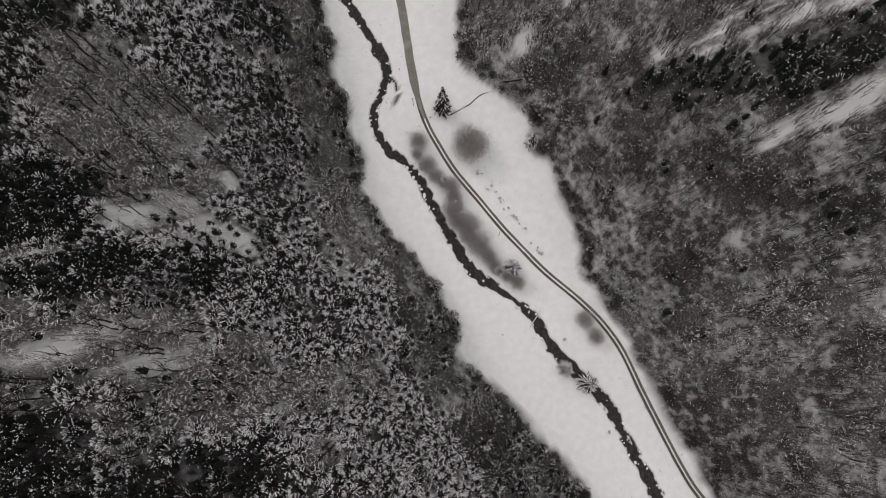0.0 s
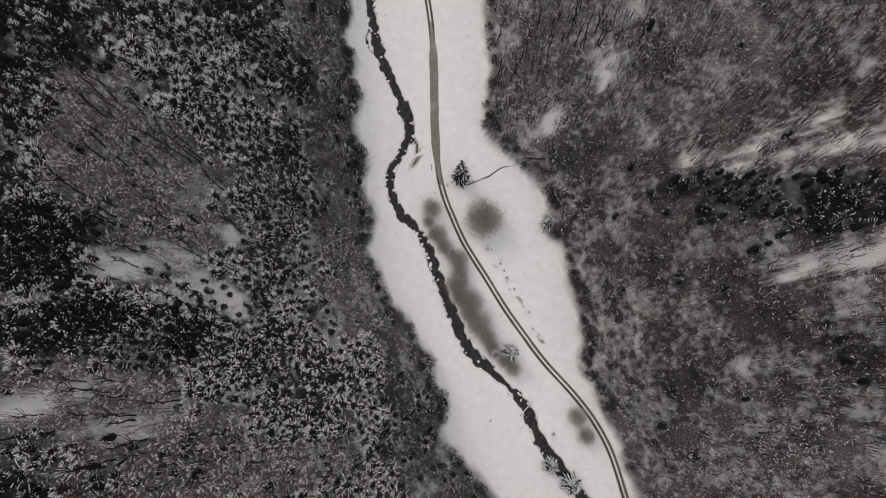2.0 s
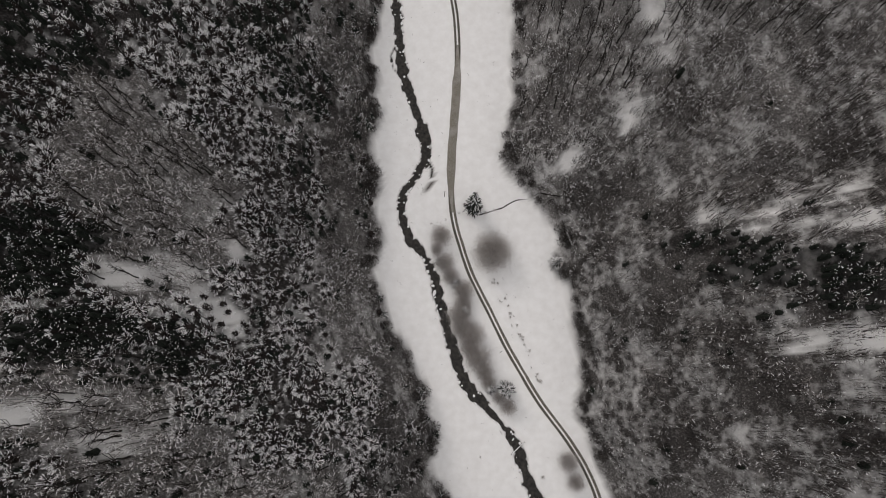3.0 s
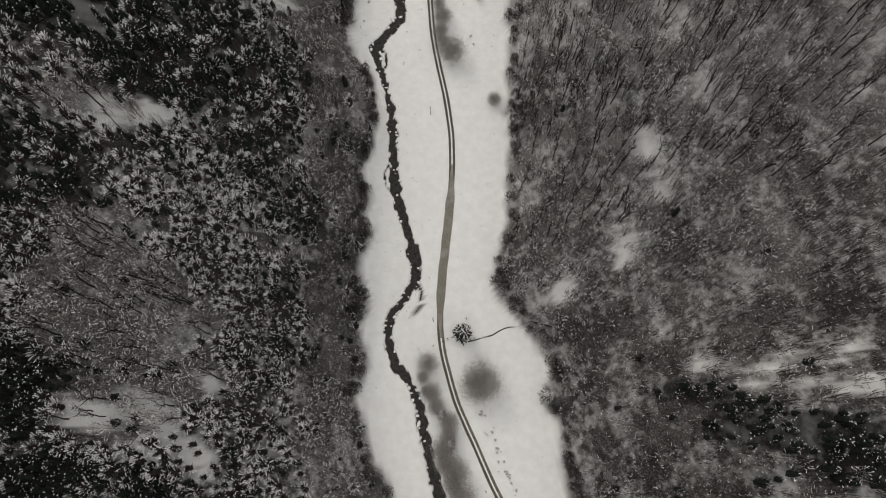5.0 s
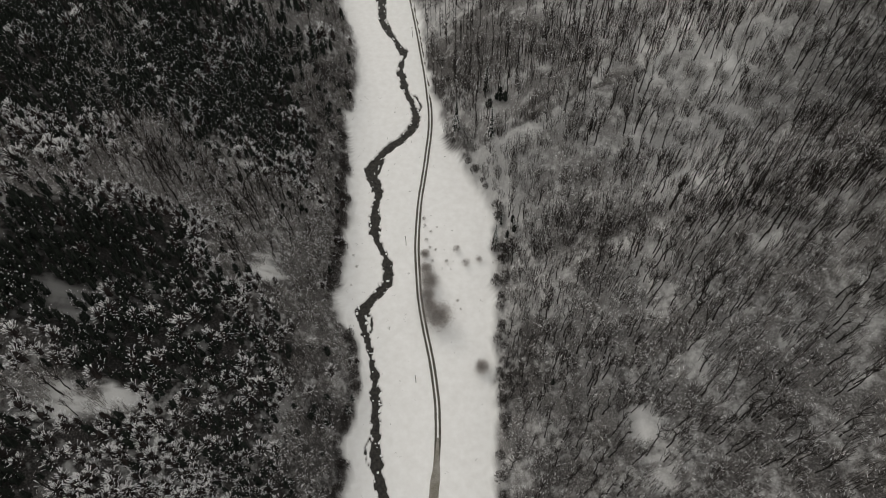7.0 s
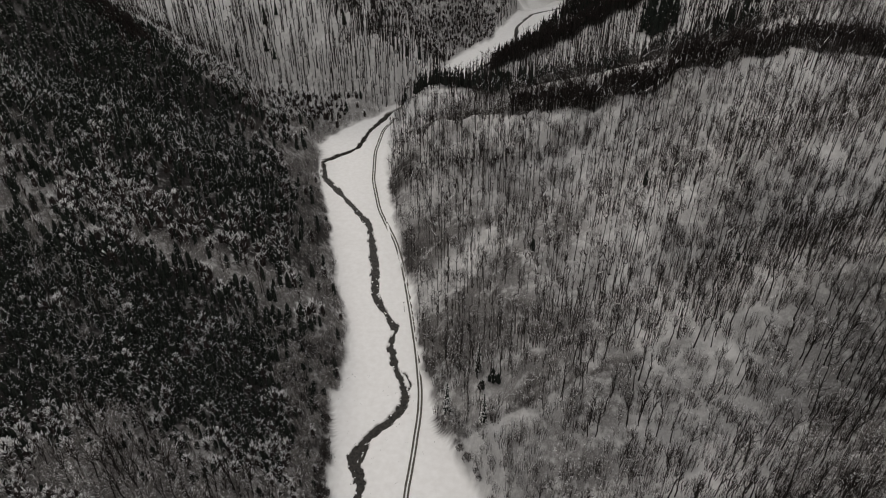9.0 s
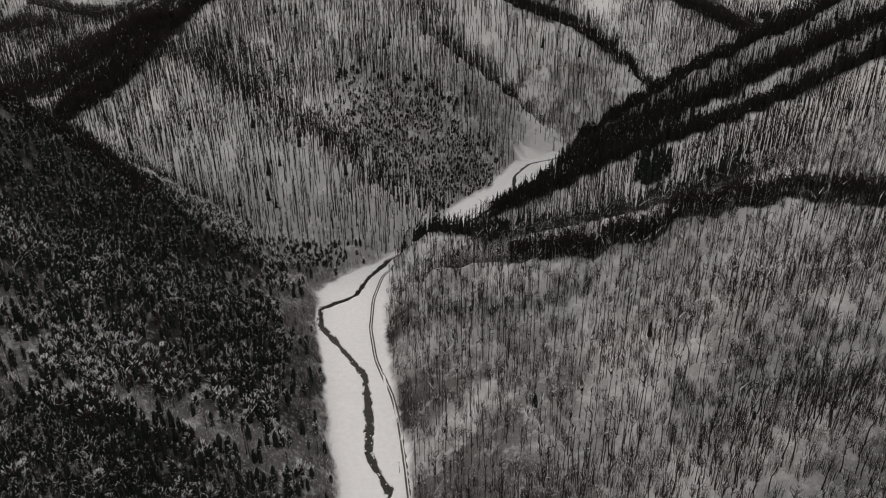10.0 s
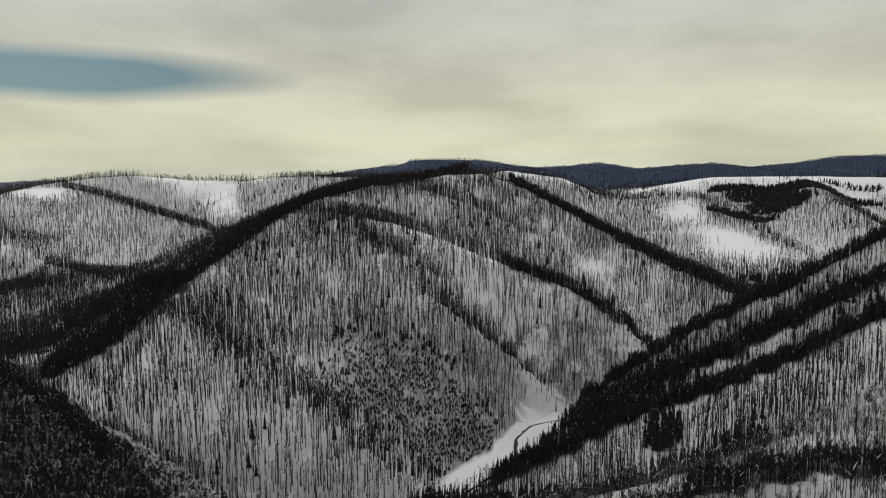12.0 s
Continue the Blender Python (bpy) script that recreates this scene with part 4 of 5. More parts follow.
def plant(y0, y1, gap, seed, wide, open_floor=2.0):
    p, rng = scatter(y0, y1, gap, seed, wide)
    x, y = p[:, 0], p[:, 1]
    keep = (inside(x, y) < -open_floor + 4.0 * waves(x, y, 11, 51, 2)) & (rng.random(len(x)) < np.where(y < 450, 0.34 + 0.66 * clearings(x, y), clearings(x, y)))
    keep &= (y < 1760) | (clearings(x, y) > 0.3)
    keep &= rng.random(len(x)) < np.where(y < 800, 0.84, 0.82) + 0.4 * waves(x, y, 60, 52, 3) + np.where(y < 800, 0.35, 0.9) * waves(x, y, 13, 54, 2)
    x, y = x[keep], y[keep]
    kind = (rng.random(len(x)) < spruce_share(x, y)).astype(int)
    z = land(x, y)
    young = np.hypot((x - 25) / 150, (y - 1010) / 80) + 0.3 * waves(x, y, 40, 53, 2) < 1
    size = rng.uniform(0.72, 1.14, len(x)) * np.where(young, 0.55, 1.0) * np.where(y < 900, np.interp(-inside(x, y), [0, 18, 40], [0.86, 0.95, 1.0]), 1.0)
    return np.stack([x, y, z, size, rng.uniform(0, 6.28, len(x)), rng.uniform(0.9, 1.15, len(x))], 1), kind, rng


BARE_MATS, SPRUCE_MATS = [BARK, TWIG, FROST], [BARK, NEEDLE, SNOW]


def wood(name, forms, places, kind, which, materials, label, rng):
    """Trees of one kind; the forms run from dark to frosted, in drifts over the slope."""
    some = places[kind == which]
    drift = drift_of(some[:, 0], some[:, 1]) + rng.normal(size=len(some)) * 0.16
    picks = np.clip((drift * len(forms)).astype(int), 0, len(forms) - 1)
    ob = new(name, joined(name, forms, picks, some, materials))
    return tagged(ob, label, "forest", kind="stuff")


# the slopes that the flight passes over
FUZZ_MATS, GREY_MATS, CONE_MATS = [BARK, BROWN_TWIG, FROST], [BARK, GREY_TWIG, FROST], [BARK, NEEDLE, FROST]


def sorted_out(places, kind, rng):
    """What grows where: 0 frosted dense crowns, 1 black spruce, 2 tall slim beeches, 3 brown brushy trees, 4 pale grey fine wood."""
    x, y = places[:, 0], places[:, 1]
    right, luck, patch = x > edge_right(y), rng.random(len(x)), 1.3 * waves(x, y, 30, 59, 3)
    up = right & (y + 22 * waves(x, y, 40, 58, 2) > 172)
    sort = np.zeros(len(x), int)
    sort = np.where(~right & (drift_of(x, y) + rng.normal(size=len(x)) * 0.1 > 0.72), 4, sort)
    sort = np.where(~right & (-inside(x, y) < 25 + 14 * patch) & (luck < 0.88), 3, sort)
    sort = np.where(right, np.where(luck < 0.86 - 0.4 * patch, 3, 4), sort)
    sort = np.where(up, np.where(luck < np.where(y < 430, 0.24, 0.5) + 0.3 * patch, 2, np.where(luck < np.where(y < 430, 0.8, 0.92), 3, 4)), sort)
    sort = np.where(~right & (sort == 4) & (luck < 0.22), 2, sort)
    strip = ~right & (-inside(x, y) < 25 + 14 * patch) & (y > 40)
    sort = np.where(strip & (sort == 3) & (rng.random(len(x)) < 0.75), 4, sort)
    return np.where((kind == 1) & ~(strip & (luck < 0.75)), 1, sort)


dense = [rosette(100 + k, (19, 25, 31, 37, 44, 52)[k], height=8 + 1.2 * (k % 3), spread=2.0) for k in range(6)]
black = [rosette(200 + k, (3, 4, 6, 8, 10, 13)[k], height=12 - 1.5 * (k % 3), spread=2.2, width=0.32, long=0.6, rise=0.5) for k in range(6)]
brush = [fuzz(320 + k, 16, 26, (2, 4, 6, 9, 12, 16)[k], height=11 + 1.5 * (k % 3), fine=0.17) for k in range(6)]
grey_wood = [fuzz(340 + k, 14, 36, (4, 5, 7, 10, 13, 16)[k], height=9 + 1.5 * (k % 3), fine=0.17, rise=0.6) for k in range(6)]
tall_bare = [tall_tree(310 + k, 26, (0, 1, 2, 3, 4, 5)[k]) for k in range(6)]
one, one_kind, rng = plant(-110, 440, 2.9, 1, lambda y: (-172 - max(0, y - 250) * 0.5, float(edge_left(y)) + 2))
two, two_kind, _ = plant(-110, 440, 3.7, 7, lambda y: (float(edge_right(y)) - 2, 222 + max(0, y - 250) * 0.55))
places, kind = np.concatenate([one, two]), np.concatenate([one_kind, two_kind])
sort = sorted_out(places, kind, rng)
# trees by the valley floor are things of their own
_edge = (-inside(places[:, 0], places[:, 1]) < 6.0) & (places[:, 1] > -70) & (places[:, 1] < 400)
edge_places, edge_sort = places[_edge], sort[_edge]
places, sort = places[~_edge], sort[~_edge]
wood("bare_forest", dense, places, sort, 0, BARE_MATS, "dense dark leafless forest with frosted boughs on steep slopes", rng)
wood("spruce_forest", black, places, sort, 1, CONE_MATS, "near-black spruce stands flecked with snow on steep slopes", rng)
wood("bare_forest", tall_bare, places, sort, 2, BARE_MATS, "tall slim dark beeches on the steep snowy slope", rng)
wood("bare_forest", brush, places, sort, 3, FUZZ_MATS, "brown-grey brushy leafless trees flecked with snow", rng)
wood("bare_forest", grey_wood, places, sort, 4, GREY_MATS, "pale grey fine-twigged young wood on the snowy slopes", rng)

places, kind, rng = plant(440, 800, 4.7, 2, lambda y: (45 - 0.66 * (y - 95) - 60, 45 + 0.66 * (y - 95) + 60))
sort = sorted_out(places, kind, rng)
mid_bare = [far_bare(300 + k, 13, stem=0.34, bush=0.8) for k in range(6)]
mid_black = [rosette(400 + k, (2, 4, 6, 8, 11, 14)[k], height=14 + k % 3, spread=2.8, width=0.36, long=1.0) for k in range(6)]
mid_dense = [rosette(420 + k, (12, 17, 22, 28, 34, 40)[k], height=11 + k % 3, spread=3.0, width=0.32, long=2.0) for k in range(6)]
wood("bare_forest", mid_dense, places, sort, 0, BARE_MATS, "dense frosted leafless forest on the side slope up the valley", rng)
wood("spruce_forest", mid_black, places, sort, 1, CONE_MATS, "dark snow-flecked spruces on the side slopes of the valley", rng)
wood("bare_forest", mid_bare, places, sort, 2, BARE_MATS, "leafless beech forest on snowy slopes further up the valley", rng)
wood("bare_forest", brush, places, sort, 3, FUZZ_MATS, "brown brushy undergrowth among the beeches up the valley", rng)
wood("bare_forest", grey_wood, places, sort, 4, GREY_MATS, "pale grey young wood among the beeches up the valley", rng)

off_bare, off_spruce = [far_bare(500 + k, 8, stem=0.62, bush=1.0, frost=0.02) for k in range(8)], [far_spruce(600 + k) for k in range(6)]
places, kind, rng = plant(800, 1760, 4.85, 3, lambda y: (45 - 0.66 * (y - 150) - 50, 45 + 0.66 * (y - 150) + 50))
wood("bare_forest", off_bare, places, kind, 0, BARE_MATS, "leafless beech forest over the snowy central mountain", rng)
wood("spruce_forest", off_spruce, places, kind, 1, SPRUCE_MATS, "dark spruces on the backs of the ridges", rng)
# brushy thickets
for line, half, many in THICKETS:
    p = beads([line], 1.0 / many)[:, :2]
    p = p + rng.normal(size=p.shape) * half * 0.6
    p = p[inside(p[:, 0], p[:, 1]) < -3]
    places = np.stack([p[:, 0], p[:, 1], land(p[:, 0], p[:, 1]), rng.uniform(0.7, 1.1, len(p)), rng.uniform(0, 6.28, len(p)), rng.uniform(0.85, 1.1, len(p))], 1)
    far_off = p[:, 1].mean() > 700
    wood("bare_forest", off_bare if far_off else brush[:2], places, np.zeros(len(p), int), 0, BARE_MATS, "thicket of dark brown brushy trees along a low spur", rng)
# belts of dark wood along the crests
rows = []
for line, half in BELTS:
    count = belt_line(line, 2.4, 0.0)[1]
    ends = np.interp(np.arange(count), [0, 30, count - 30, count], [0.3, 1, 1, 0.5])
    for k in range(max(4, int(half / 2.2))):
        p = belt_line(line, 2.4, rng.uniform(-0.12, 1, count) * half * ends)[0] + rng.normal(size=(count, 2))
        rows.append(p[rng.random(count) < 0.9])
p = np.concatenate(rows)
p = p[inside(p[:, 0], p[:, 1]) < -6]
places = np.stack([p[:, 0], p[:, 1], land(p[:, 0], p[:, 1]), rng.uniform(0.55, 0.95, len(p)), rng.uniform(0, 6.28, len(p)), rng.uniform(0.85, 1.1, len(p))], 1)
wood("bare_forest", [far_bare(640 + k, 22, 0.5, 1.5, 0.0) for k in range(6)], places, np.zeros(len(p), int), 0, BARE_MATS, "belt of dark dense wood along the crests of the ridges", rng)
places, kind, rng = plant(905, 1140, 2.9, 6, lambda y: (-140, 190))
_stand = np.hypot((places[:, 0] - 40) / 125, (places[:, 1] - 1015) / 78) + 0.5 * waves(places[:, 0], places[:, 1], 40, 53, 3)
_stand = rng.random(len(places)) < np.clip((1.3 - _stand) * 1.3, 0, 0.8)
places, kind = places[_stand], (rng.random(_stand.sum()) < 0.4).astype(int)
wood("bare_forest", [rosette(520 + k, (3, 6, 10, 16)[k], height=14, spread=3.2, width=0.42, long=2.2) for k in range(4)], places, kind, 0, BARE_MATS, "dense thicket of young frosted trees at the mountain's foot", rng)
wood("bare_forest", brush, places, kind, 1, FUZZ_MATS, "brown brushy young wood at the mountain's foot", rng)
# pale twigs imitate the mist that hangs at the meadow's head
places, kind, rng = plant(1150, 1290, 3.6, 8, lambda y: (130, 420))
_stand = np.hypot((places[:, 0] - 275) / 120, (places[:, 1] - 1208) / 42) + 0.35 * waves(places[:, 0], places[:, 1], 30, 54, 2) < 1
wood("bare_forest", grey_wood, places[_stand], 0 * kind[_stand], 0, [BARK, HAZE_TWIG, FROST], "pale young trees standing in for mist at the head of the meadow", rng)
places, kind, rng = plant(1760, 2750, 8.4, 4, lambda y: (45 - 0.66 * (y - 150) - 50, 45 + 0.66 * (y - 150) + 50))
wood("bare_forest", [far_bare(540 + k, 6, stem=0.75, bush=1.9) for k in range(6)], places, kind, 0, BARE_MATS, "distant leafless forest on snowy hills", rng)
wood("spruce_forest", off_spruce, places, kind, 1, SPRUCE_MATS, "distant dark spruce patches on snowy hills", rng)
# dense dark spruce stands on the far snowfields
_dense = []
for cx, cy, rx, ry, count in ((1110, 2440, 150, 50, 900), (1080, 2330, 95, 60, 700), (1000, 2490, 80, 12, 260), (1290, 2440, 170, 14, 420), (930, 2240, 110, 16, 300), (1420, 2520, 110, 16, 60)):
    a, q = rng.uniform(0, 6.28, count), np.sqrt(rng.random(count))
    _dense.append(np.stack([cx + rx * q * np.cos(a), cy + ry * q * np.sin(a)], 1))
p = np.concatenate(_dense)
places = np.stack([p[:, 0], p[:, 1], land(p[:, 0], p[:, 1]), rng.uniform(0.8, 1.2, len(p)), rng.uniform(0, 6.28, len(p)), rng.uniform(0.9, 1.15, len(p))], 1)
wood("spruce_forest", [far_spruce(660 + k, 2, 0) for k in range(4)], places, np.zeros(len(p), int), 0, SPRUCE_MATS, "dense black spruce stands beside distant snowfields", rng)
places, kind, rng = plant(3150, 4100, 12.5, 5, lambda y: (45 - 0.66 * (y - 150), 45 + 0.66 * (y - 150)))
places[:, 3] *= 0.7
wood("spruce_forest", [far_spruce(700 + k, 1, 0) for k in range(4)], places, kind * 0 + 1, 1, [BARK, HAZE_BLUE_WOOD, SNOW], "dark spruce woods in painted blue haze on the farthest ridges", rng)


# ---- single trees, shrubs and other things of the valley floor ----
def part(name, arrays, materials, parent, label=""):
    """One mesh object under a thing."""
    v, f, m = arrays
    ob = new(name, mesh_of(name, v, f, materials, m))
    ob.parent = parent
    return tagged(ob, label)


def trimmed(v, f, m, keep):
    """Only some of the faces, with their corners."""
    f, m = f[keep], m[keep]
    used_verts, back = np.unique(f, return_inverse=True)
    return v[used_verts], back.reshape(f.shape), m


def tree_thing(name, builder, args, materials, label, group="", category="tree"):
    base = new(name)
    part("trunk", builder(**args, part_of="trunk"), materials, base)
    v, f, m = builder(**args, part_of="crown")
    crown = part("crown", trimmed(v, f, m, m != 2), materials, base)
    if (m == 2).any():
        tagged(part("snow", trimmed(v, f, m, m == 2), materials, crown), "thin white snow lying on the boughs", kind="stuff")
    return tagged(base, label, category, group)


def set_down(ob, x, y, size=1.0, turn=0.0, tall=1.0, first=False, sink=0.0):
    """Place a thing, or a copy of it, on the ground."""
    z = float(floor_at(x, y)[0]) - sink
    m = pose(x, y, z, 0, 0, turn) @ Matrix.Diagonal((size, size, size * tall, 1))
    if first:
        ob.matrix_basis = m
        return ob
    return copy_thing(ob, m)


HAZE_MATS = [BARK, HAZE_TWIG, FROST]
rng = np.random.default_rng(77)
EDGE = "trees along the valley edge"
edge_kinds = {
    0: [tree_thing("bare_tree", rosette, dict(seed=800 + k, snow=(10, 17, 24)[k], height=9, spread=3.1), BARE_MATS,
                   ("dark leafless tree with little snow at the forest edge", "dense dark tree with frosted boughs at the forest edge", "dense tree with white frosted boughs at the forest edge")[k], EDGE) for k in range(3)],
    1: [tree_thing("spruce", spruce, dict(seed=820 + k, tiers=6, arms=12, height=14, spread=3.4, snow=(0.6, 0.35, 0.85)[k], core=0.7), SPRUCE_MATS,
                   ("snow-dusted dark green spruce at the forest edge", "dark spruce with thin snow at the forest edge", "spruce heavily laden with snow at the forest edge")[k], EDGE) for k in range(3)],
    3: [tree_thing("bare_tree", fuzz, dict(seed=840 + k, stems=30, twigs=130, snow=(2, 5, 9)[k], height=9, spread=3.6, fine=0.26), FUZZ_MATS,
                   ("brown-grey brushy leafless tree at the forest edge", "brown-grey leafless tree flecked with snow at the forest edge", "leafless brushy tree with snowy twigs at the forest edge")[k], EDGE) for k in range(3)],
}
used = set()
for (x, y, z, size, turn, tall), k in zip(edge_places, edge_sort):
    k = {2: 3, 4: 3}.get(int(k), int(k))
    forms = edge_kinds[k]
    n = int(rng.integers(0, len(forms)))
    set_down(forms[n], x, y, size, math.degrees(turn), tall, (k, n) not in used)
    used.add((k, n))

# lone trees on the floor: x, y, crown radius, height
big = tree_thing("round_tree", hazy, dict(seed=901, twigs=15000, height=13, spread=10.2, stem=0.42, fine=0.1, frost=0.01),
                 HAZE_MATS, "large round leafless tree alone on the snowy meadow")
set_down(big, 40.5, 106.8, 1.0, 0, 1.0, True)
lone = tree_thing("spruce", spruce, dict(seed=903, tiers=16, arms=22, height=26, spread=3.9, snow=0.6, core=0.8), SPRUCE_MATS, "tall dark spruce alone beside the road and a small ditch")
set_down(lone, 33.0, 129.5, 1.25, 10, 0.9, True)
ridge_spruce = tree_thing("spruce", spruce, dict(seed=913, tiers=14, arms=16, height=27, spread=3.4, snow=0.8, core=0.7), SPRUCE_MATS, "tall snow-laden spruce among the bare trees above the meadow", "tall spruces above the meadow")
for k, (x, y, r) in enumerate([(42.0, 400.4, 1.0), (59.7, 415.2, 0.9), (61.0, 382.5, 0.9), (61.4, 322.0, 0.75)]):
    set_down(ridge_spruce, x, y, r, 50 * k, 1.0, k == 0)
snowy = tree_thing("spruce", spruce, dict(seed=905, tiers=8, arms=18, height=16, spread=5.6, snow=0.95), SPRUCE_MATS, "broad snow-laden spruce on the bank between stream and road", "spruces by the stream")
for k, (x, y, r, tall) in enumerate([(43.0, 43.5, 0.95, 1.0), (53.7, -8.5, 0.9, 0.9), (61.4, -17.6, 1.12, 0.9), (70.5, 100.5, 0.8, 1.3), (36.5, 44.0, 0.6, 0.9), (15.8, 104.0, 0.5, 0.8), (23.0, 93.4, 0.6, 0.8), (26.2, 80.6, 0.7, 0.8)]):
    set_down(snowy, x, y, r, 40 * k, tall, k == 0)
willow = tree_thing("willow", hazy, dict(seed=907, twigs=4200, height=8, spread=6.2, stem=0.2, fine=0.09, frost=0.05),
                    HAZE_MATS, "low leafless willow with a hazy grey crown near the stream", "willows by the stream")
WILLOWS = [(16.9, 116.0, 0.95), (18.2, 103.0, 0.95), (26.4, 90.0, 0.95), (23.6, 78.0, 1.15), (29.0, 69.0, 1.2), (31.2, 58.0, 1.2), (43.8, 36.0, 0.75), (69.0, 11.0, 0.9),
           (71.6, 2.0, 0.8), (14.5, 110.0, 0.6), (20.5, 96.5, 0.8), (24.0, 72.0, 0.9), (27.5, 63.5, 0.9), (35.5, 47.0, 0.7), (40.0, 40.0, 0.6), (24.3, 290.0, 0.8), (25.2, 284.0, 0.75), (23.8, 306.5, 0.7), (23.2, 316.0, 0.55), (25.5, 298.0, 1.05), (29.9, 276.5, 1.5), (51.4, 249.4, 0.75), (26.0, 84.0, 0.8), (34.0, 52.0, 0.8)]
for k, (x, y, r) in enumerate(WILLOWS):
    set_down(willow, x, y, r, 57 * k, 1.0, k == 0)
shrub = tree_thing("shrub", hazy, dict(seed=909, twigs=240, height=2.6, spread=2.0, stem=0.06, fine=0.12, frost=0.1),
                   HAZE_MATS, "small leafless shrub standing in the snow", "shrubs on the valley floor", "shrub")
_row = np.random.default_rng(19)
SHRUBS = [(float(np.interp(q, [44, 95], [60.4, 41.0])) + _row.normal() * 0.9, q, _row.uniform(0.3, 0.75)) for q in np.sort(_row.uniform(44, 97, 34))] + [
          (22.3, 340.5, 1.2), (23.0, 336.0, 1.0), (26.2, 331.5, 0.9), (29.6, 334.5, 0.6)]
SHRUBS_UP = [(38.1, 332.1, 0.5), (28.9, 319.5, 0.8), (27.1, 312.2, 1.0), (40.4, 319.3, 2.2), (45.4, 310.1, 2.4), (52.5, 312.5, 2.1), (34.7, 312.1, 1.0), (59.8, 310.9, 0.6),
             (-16.1, 316.6, 0.8), (-13.8, 309.3, 0.9), (-16.2, 297.7, 0.7), (40.3, 287.6, 0.9), (41.7, 282.6, 0.7), (57.4, 4.6, 0.9), (64.4, -40.8, 0.9), (30.2, 14.4, 0.6), (84.0, -34.6, 0.7),
             (38.5, 127.0, 1.0), (43.0, 128.0, 0.8), (26.0, 127.5, 0.7), (19.5, 124.5, 0.6), (12.5, 123.0, 0.6), (35.0, 137.0, 0.6), (23.8, 326.0, 1.1), (25.6, 321.0, 0.9)]
for k, (x, y, r) in enumerate(SHRUBS + SHRUBS_UP):
    set_down(shrub, x, y, r, 71 * k, 1.0, k == 0)


# wooden power poles beside the road
def box(s, centre, half, mat):
    c, h = np.array(centre, float), np.array(half, float)
    k = len(s.v)
    s.v += [c + h * (a, b, d) for d in (-1, 1) for b in (-1, 1) for a in (-1, 1)]
    for q in ((0, 2, 3, 1), (4, 5, 7, 6), (0, 1, 5, 4), (2, 6, 7, 3), (0, 4, 6, 2), (1, 3, 7, 5)):
        s.f += [(k + q[0], k + q[1], k + q[2]), (k + q[0], k + q[2], k + q[3])]
        s.m += [mat, mat]


def pole_thing():
    base = new("utility_pole")
    s = Shape()
    s.spike((0, 0, -1.0), (0, 0, 9.0), 0.16, 0, 8, 0.11)
    part("post", s.arrays(), [WOOD], base)
    s = Shape()
    box(s, (0, 0.14, 8.4), (0.45, 0.05, 0.06), 0)
    arm = part("crossarm", s.arrays(), [WOOD], base)
    for x in (-0.36, 0.36):
        s = Shape()
        s.spike((x, 0.14, 8.44), (x, 0.14, 8.72), 0.06, 0, 6, 0.04)
        part("insulator", s.arrays(), [STONE], arm, "small grey porcelain insulator")
    return tagged(base, "weathered wooden utility pole standing beside the forest road", "utility pole", "poles along the road")


pole = pole_thing()
for k, (x, y) in enumerate([(19.5, 136.0), (41.8, 60.4), (19.0, 242.4), (12.7, 323.0), (18.8, 412.4), (13.8, 494.0)]):
    set_down(pole, x, y, 1.0, 8 * k, 1.0, k == 0)


# the small ditch that joins from the side
def ditch():
    t = np.linspace(0, 1, 60)
    x = np.interp(t, [0, 0.3, 0.5, 0.65, 0.8, 1], [35.6, 46.7, 53.6, 59.8, 64.6, 74.0])
    y = np.interp(t, [0, 0.3, 0.5, 0.65, 0.8, 1], [126.1, 129.2, 132.4, 133.2, 134.6, 131.0]) + 0.5 * waves(x, x * 0, 6, 61, 2)
    w = 0.22 + 0.3 * waves(x, x * 0, 3, 62, 2)
    cols = np.array([-1.0, -0.4, 0.4, 1.0])
    yy = y[:, None] + w[:, None] * cols
    xx = np.repeat(x[:, None], 4, 1)
    zz = floor_at(xx, yy).reshape(xx.shape) + np.array([0.05, 0.09, 0.09, 0.05])
    ob = new("ditch", mesh_of("ditch", np.stack([xx, yy, zz], -1).reshape(-1, 3), sheet(4, 60), [WATER], smooth=True))
    tagged(ob, "thin dark rill crossing the snowy meadow", "ditch", kind="structure")


ditch()


# a snowy log fallen across the stream
def log_thing():
    base = new("fallen_log")
    s = Shape()
    s.spike((-4.2, 0, 0.1), (4.2, 0, 0.35), 0.3, 0, 7, 0.2)
    s.spike((1.2, 0, 0.3), (2.0, 0.9, 0.7), 0.09, 0, 4)
    part("trunk", s.arrays(), [WOOD], base)
    s = Shape()
    s.spike((-3.9, 0, 0.33), (4.0, 0, 0.5), 0.24, 0, 6, 0.16)
    tagged(part("snow", s.arrays(), [SNOW], base, "ridge of snow along the log"), kind="stuff")
    return tagged(base, "snow-covered log fallen across the dark stream", "log")


set_down(log_thing(), float(river_x(17.5)), 17.5, 1.0, 40, 1.0, True)


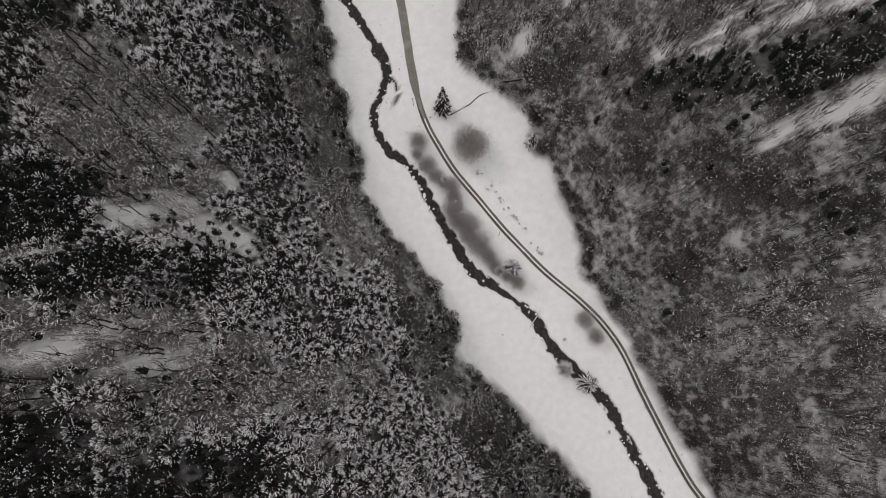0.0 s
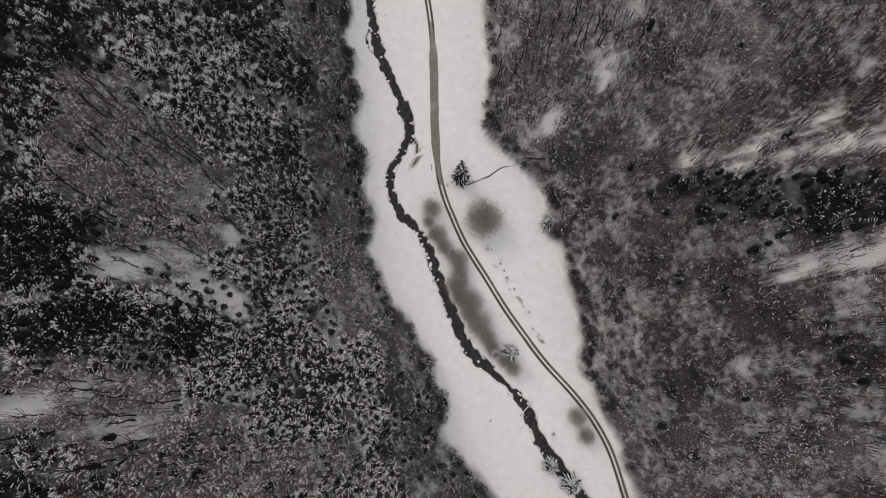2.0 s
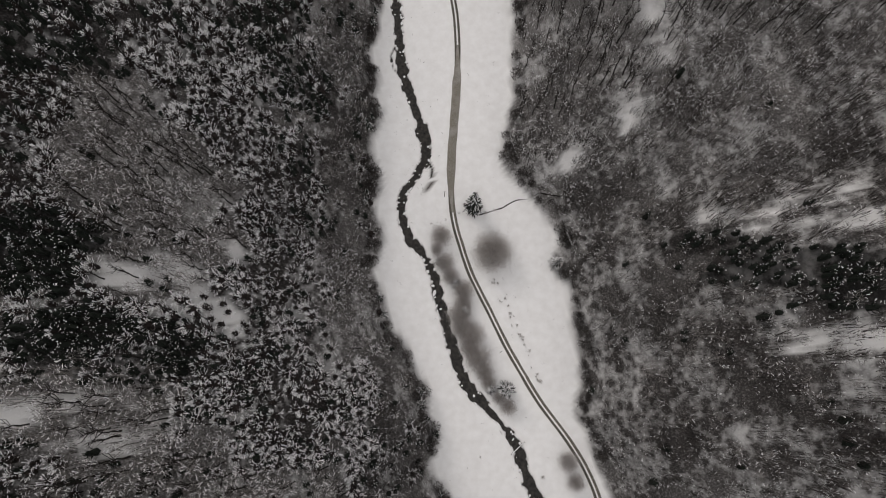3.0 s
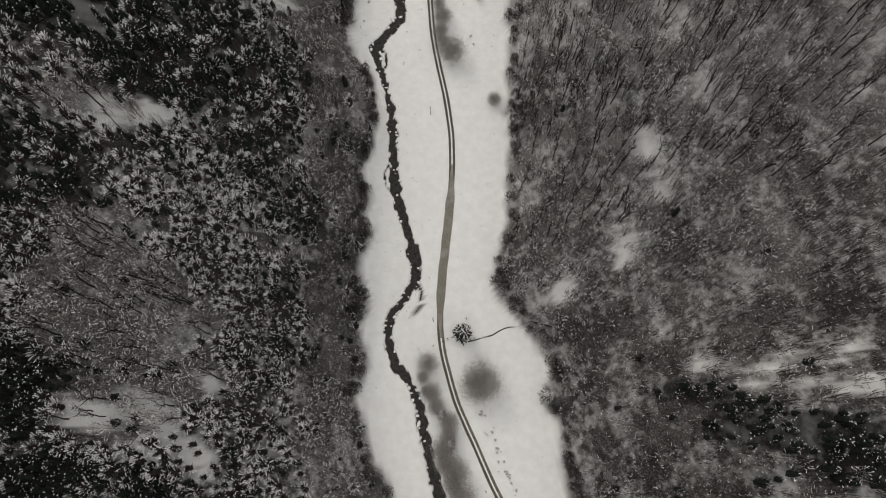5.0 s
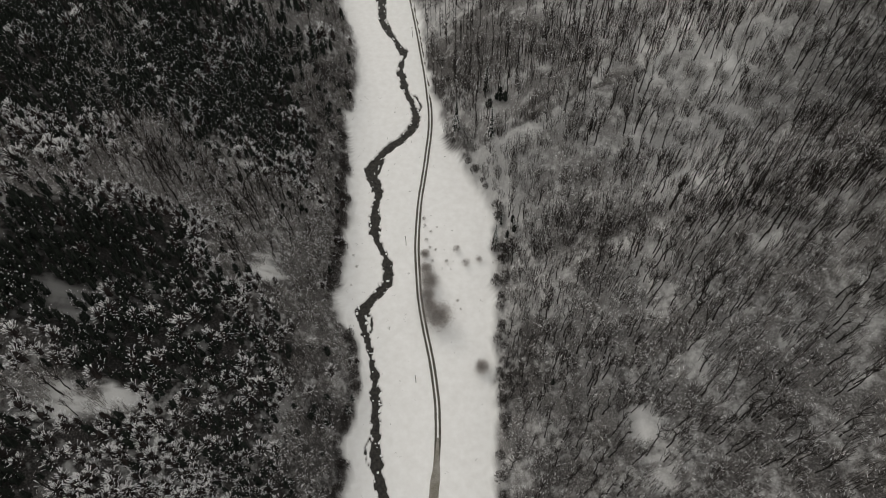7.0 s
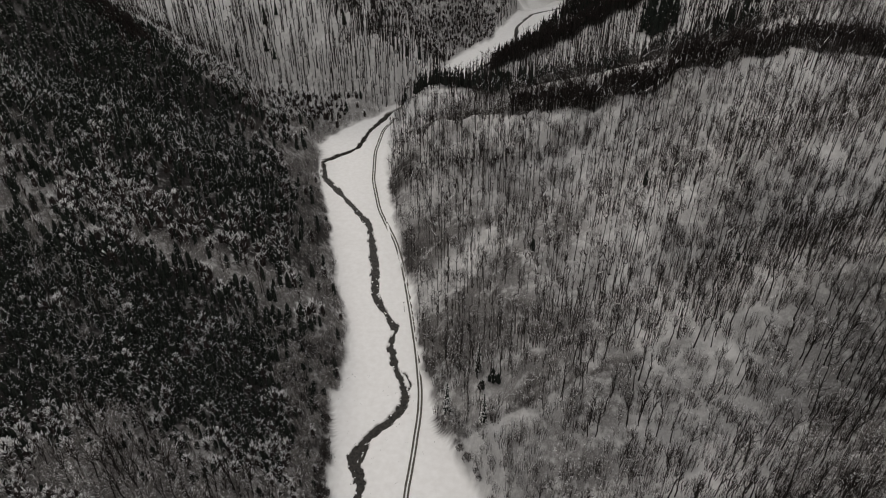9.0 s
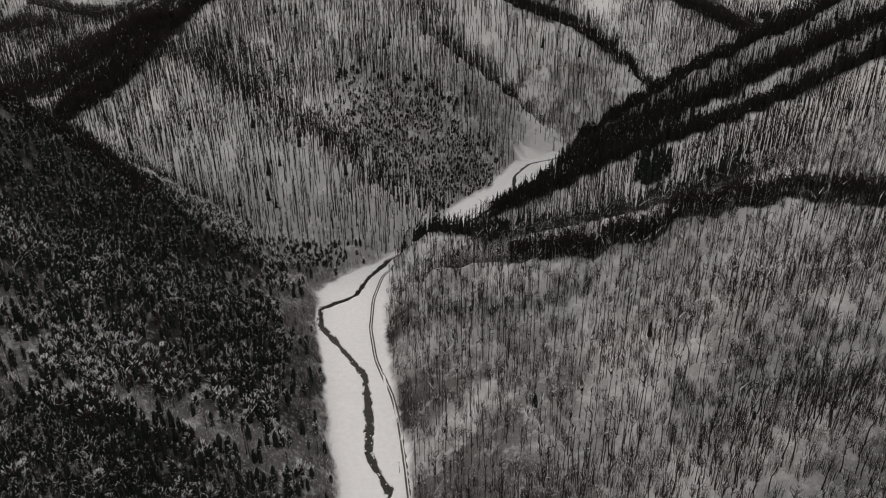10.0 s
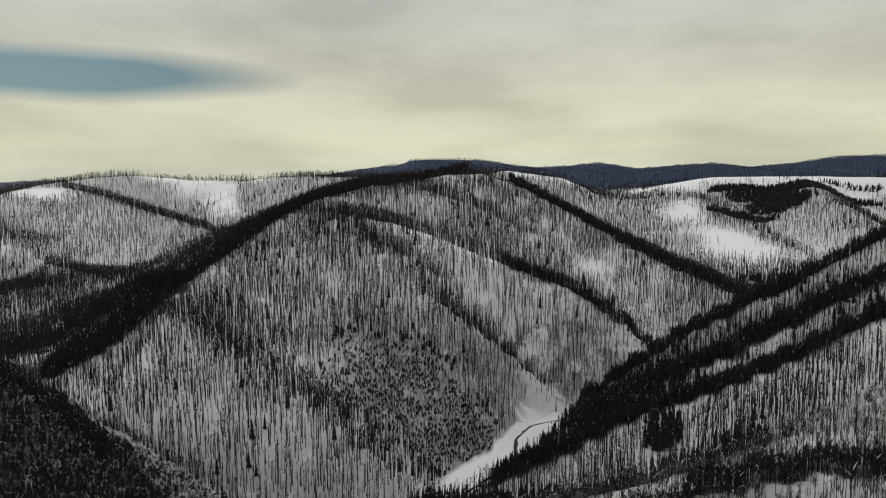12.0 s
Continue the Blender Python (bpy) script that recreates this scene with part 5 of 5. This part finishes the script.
# stones in and along the stream, capped with snow
def stone_thing(seed):
    r = np.random.default_rng(seed)
    base = new("river_stone")

    def lump(size, z0, squash, wob):
        bm = bmesh.new()
        bmesh.ops.create_icosphere(bm, subdivisions=1, radius=size)
        for v in bm.verts:
            v.co *= 1 + wob * r.normal()
            v.co.z = v.co.z * squash + z0
        a = np.array([v.co[:] for v in bm.verts]), np.array([[v.index for v in f.verts] for f in bm.faces])
        bm.free()
        return a[0], a[1], np.zeros(len(a[1]))

    part("rock", lump(0.55, 0.1, 0.7, 0.12), [STONE], base)
    part("snow_cap", lump(0.44, 0.40, 0.40, 0.14), [SNOW], base, "rounded cap of snow")
    return tagged(base, "snow-capped dark stone in the stream", "stone", "stones in the stream")


stones = [stone_thing(k) for k in range(4)]
for k in range(440):
    y = rng.uniform(-70, 430) if k < 340 else rng.uniform(430, 640) if k < 430 else rng.uniform(92, 148)
    clump = 0.6 + 0.4 * float(waves(np.array([y]), np.array([0.0]), 25, 71, 2)[0])
    if rng.random() > clump:
        continue
    off = rng.choice([-1, 1]) * rng.uniform(0.75, 1.15) if rng.random() < 0.88 else rng.uniform(-0.6, 0.6)
    h = float(np.interp(y, _ry, _rh)) - 1.4
    x = float(river_x(y)) + off * h
    m = pose(x, y, float(floor_z(y)) - 0.68, 0, 0, rng.uniform(0, 360)) @ Matrix.Diagonal(((q := rng.uniform(0.5, 1.3) * (1.7 if rng.random() < 0.2 else 1)) * rng.uniform(0.7, 1.5), q * rng.uniform(0.7, 1.3), q, 1))
    st = stones[k % 4]
    if k < 4:
        st.matrix_basis = m
    else:
        copy_thing(st, m)


# dry stalks and small stones that poke through the snow
def stalks():
    s = Shape()
    r = np.random.default_rng(91)
    n = 0
    while n < 260:
        y = r.uniform(-70, 440)
        x = r.uniform(float(edge_left(y)), float(edge_right(y)))
        near_river = abs(x - float(river_x(y)))
        if near_river < 3.5 or (near_river > 14 and r.random() < 0.6) or abs(x - float(road_x(y))) < 2.6:
            continue
        z = float(floor_z(y))
        for k in range(int(r.integers(2, 7))):
            a = np.array([x, y, z - 0.1]) + r.normal(size=3) * (0.35, 0.35, 0)
            s.spike(a, a + r.normal(size=3) * (0.25, 0.25, 0.1) + (0, 0, r.uniform(0.4, 1.0)), 0.07, 0, 3)
        n += 1
    v, f, m = s.arrays()
    tagged(new("dry_stalks", mesh_of("dry_stalks", v, f, [TWIG], m)), "dry brown stalks poking through the snow of the valley floor", "dry grass", kind="stuff")


stalks()
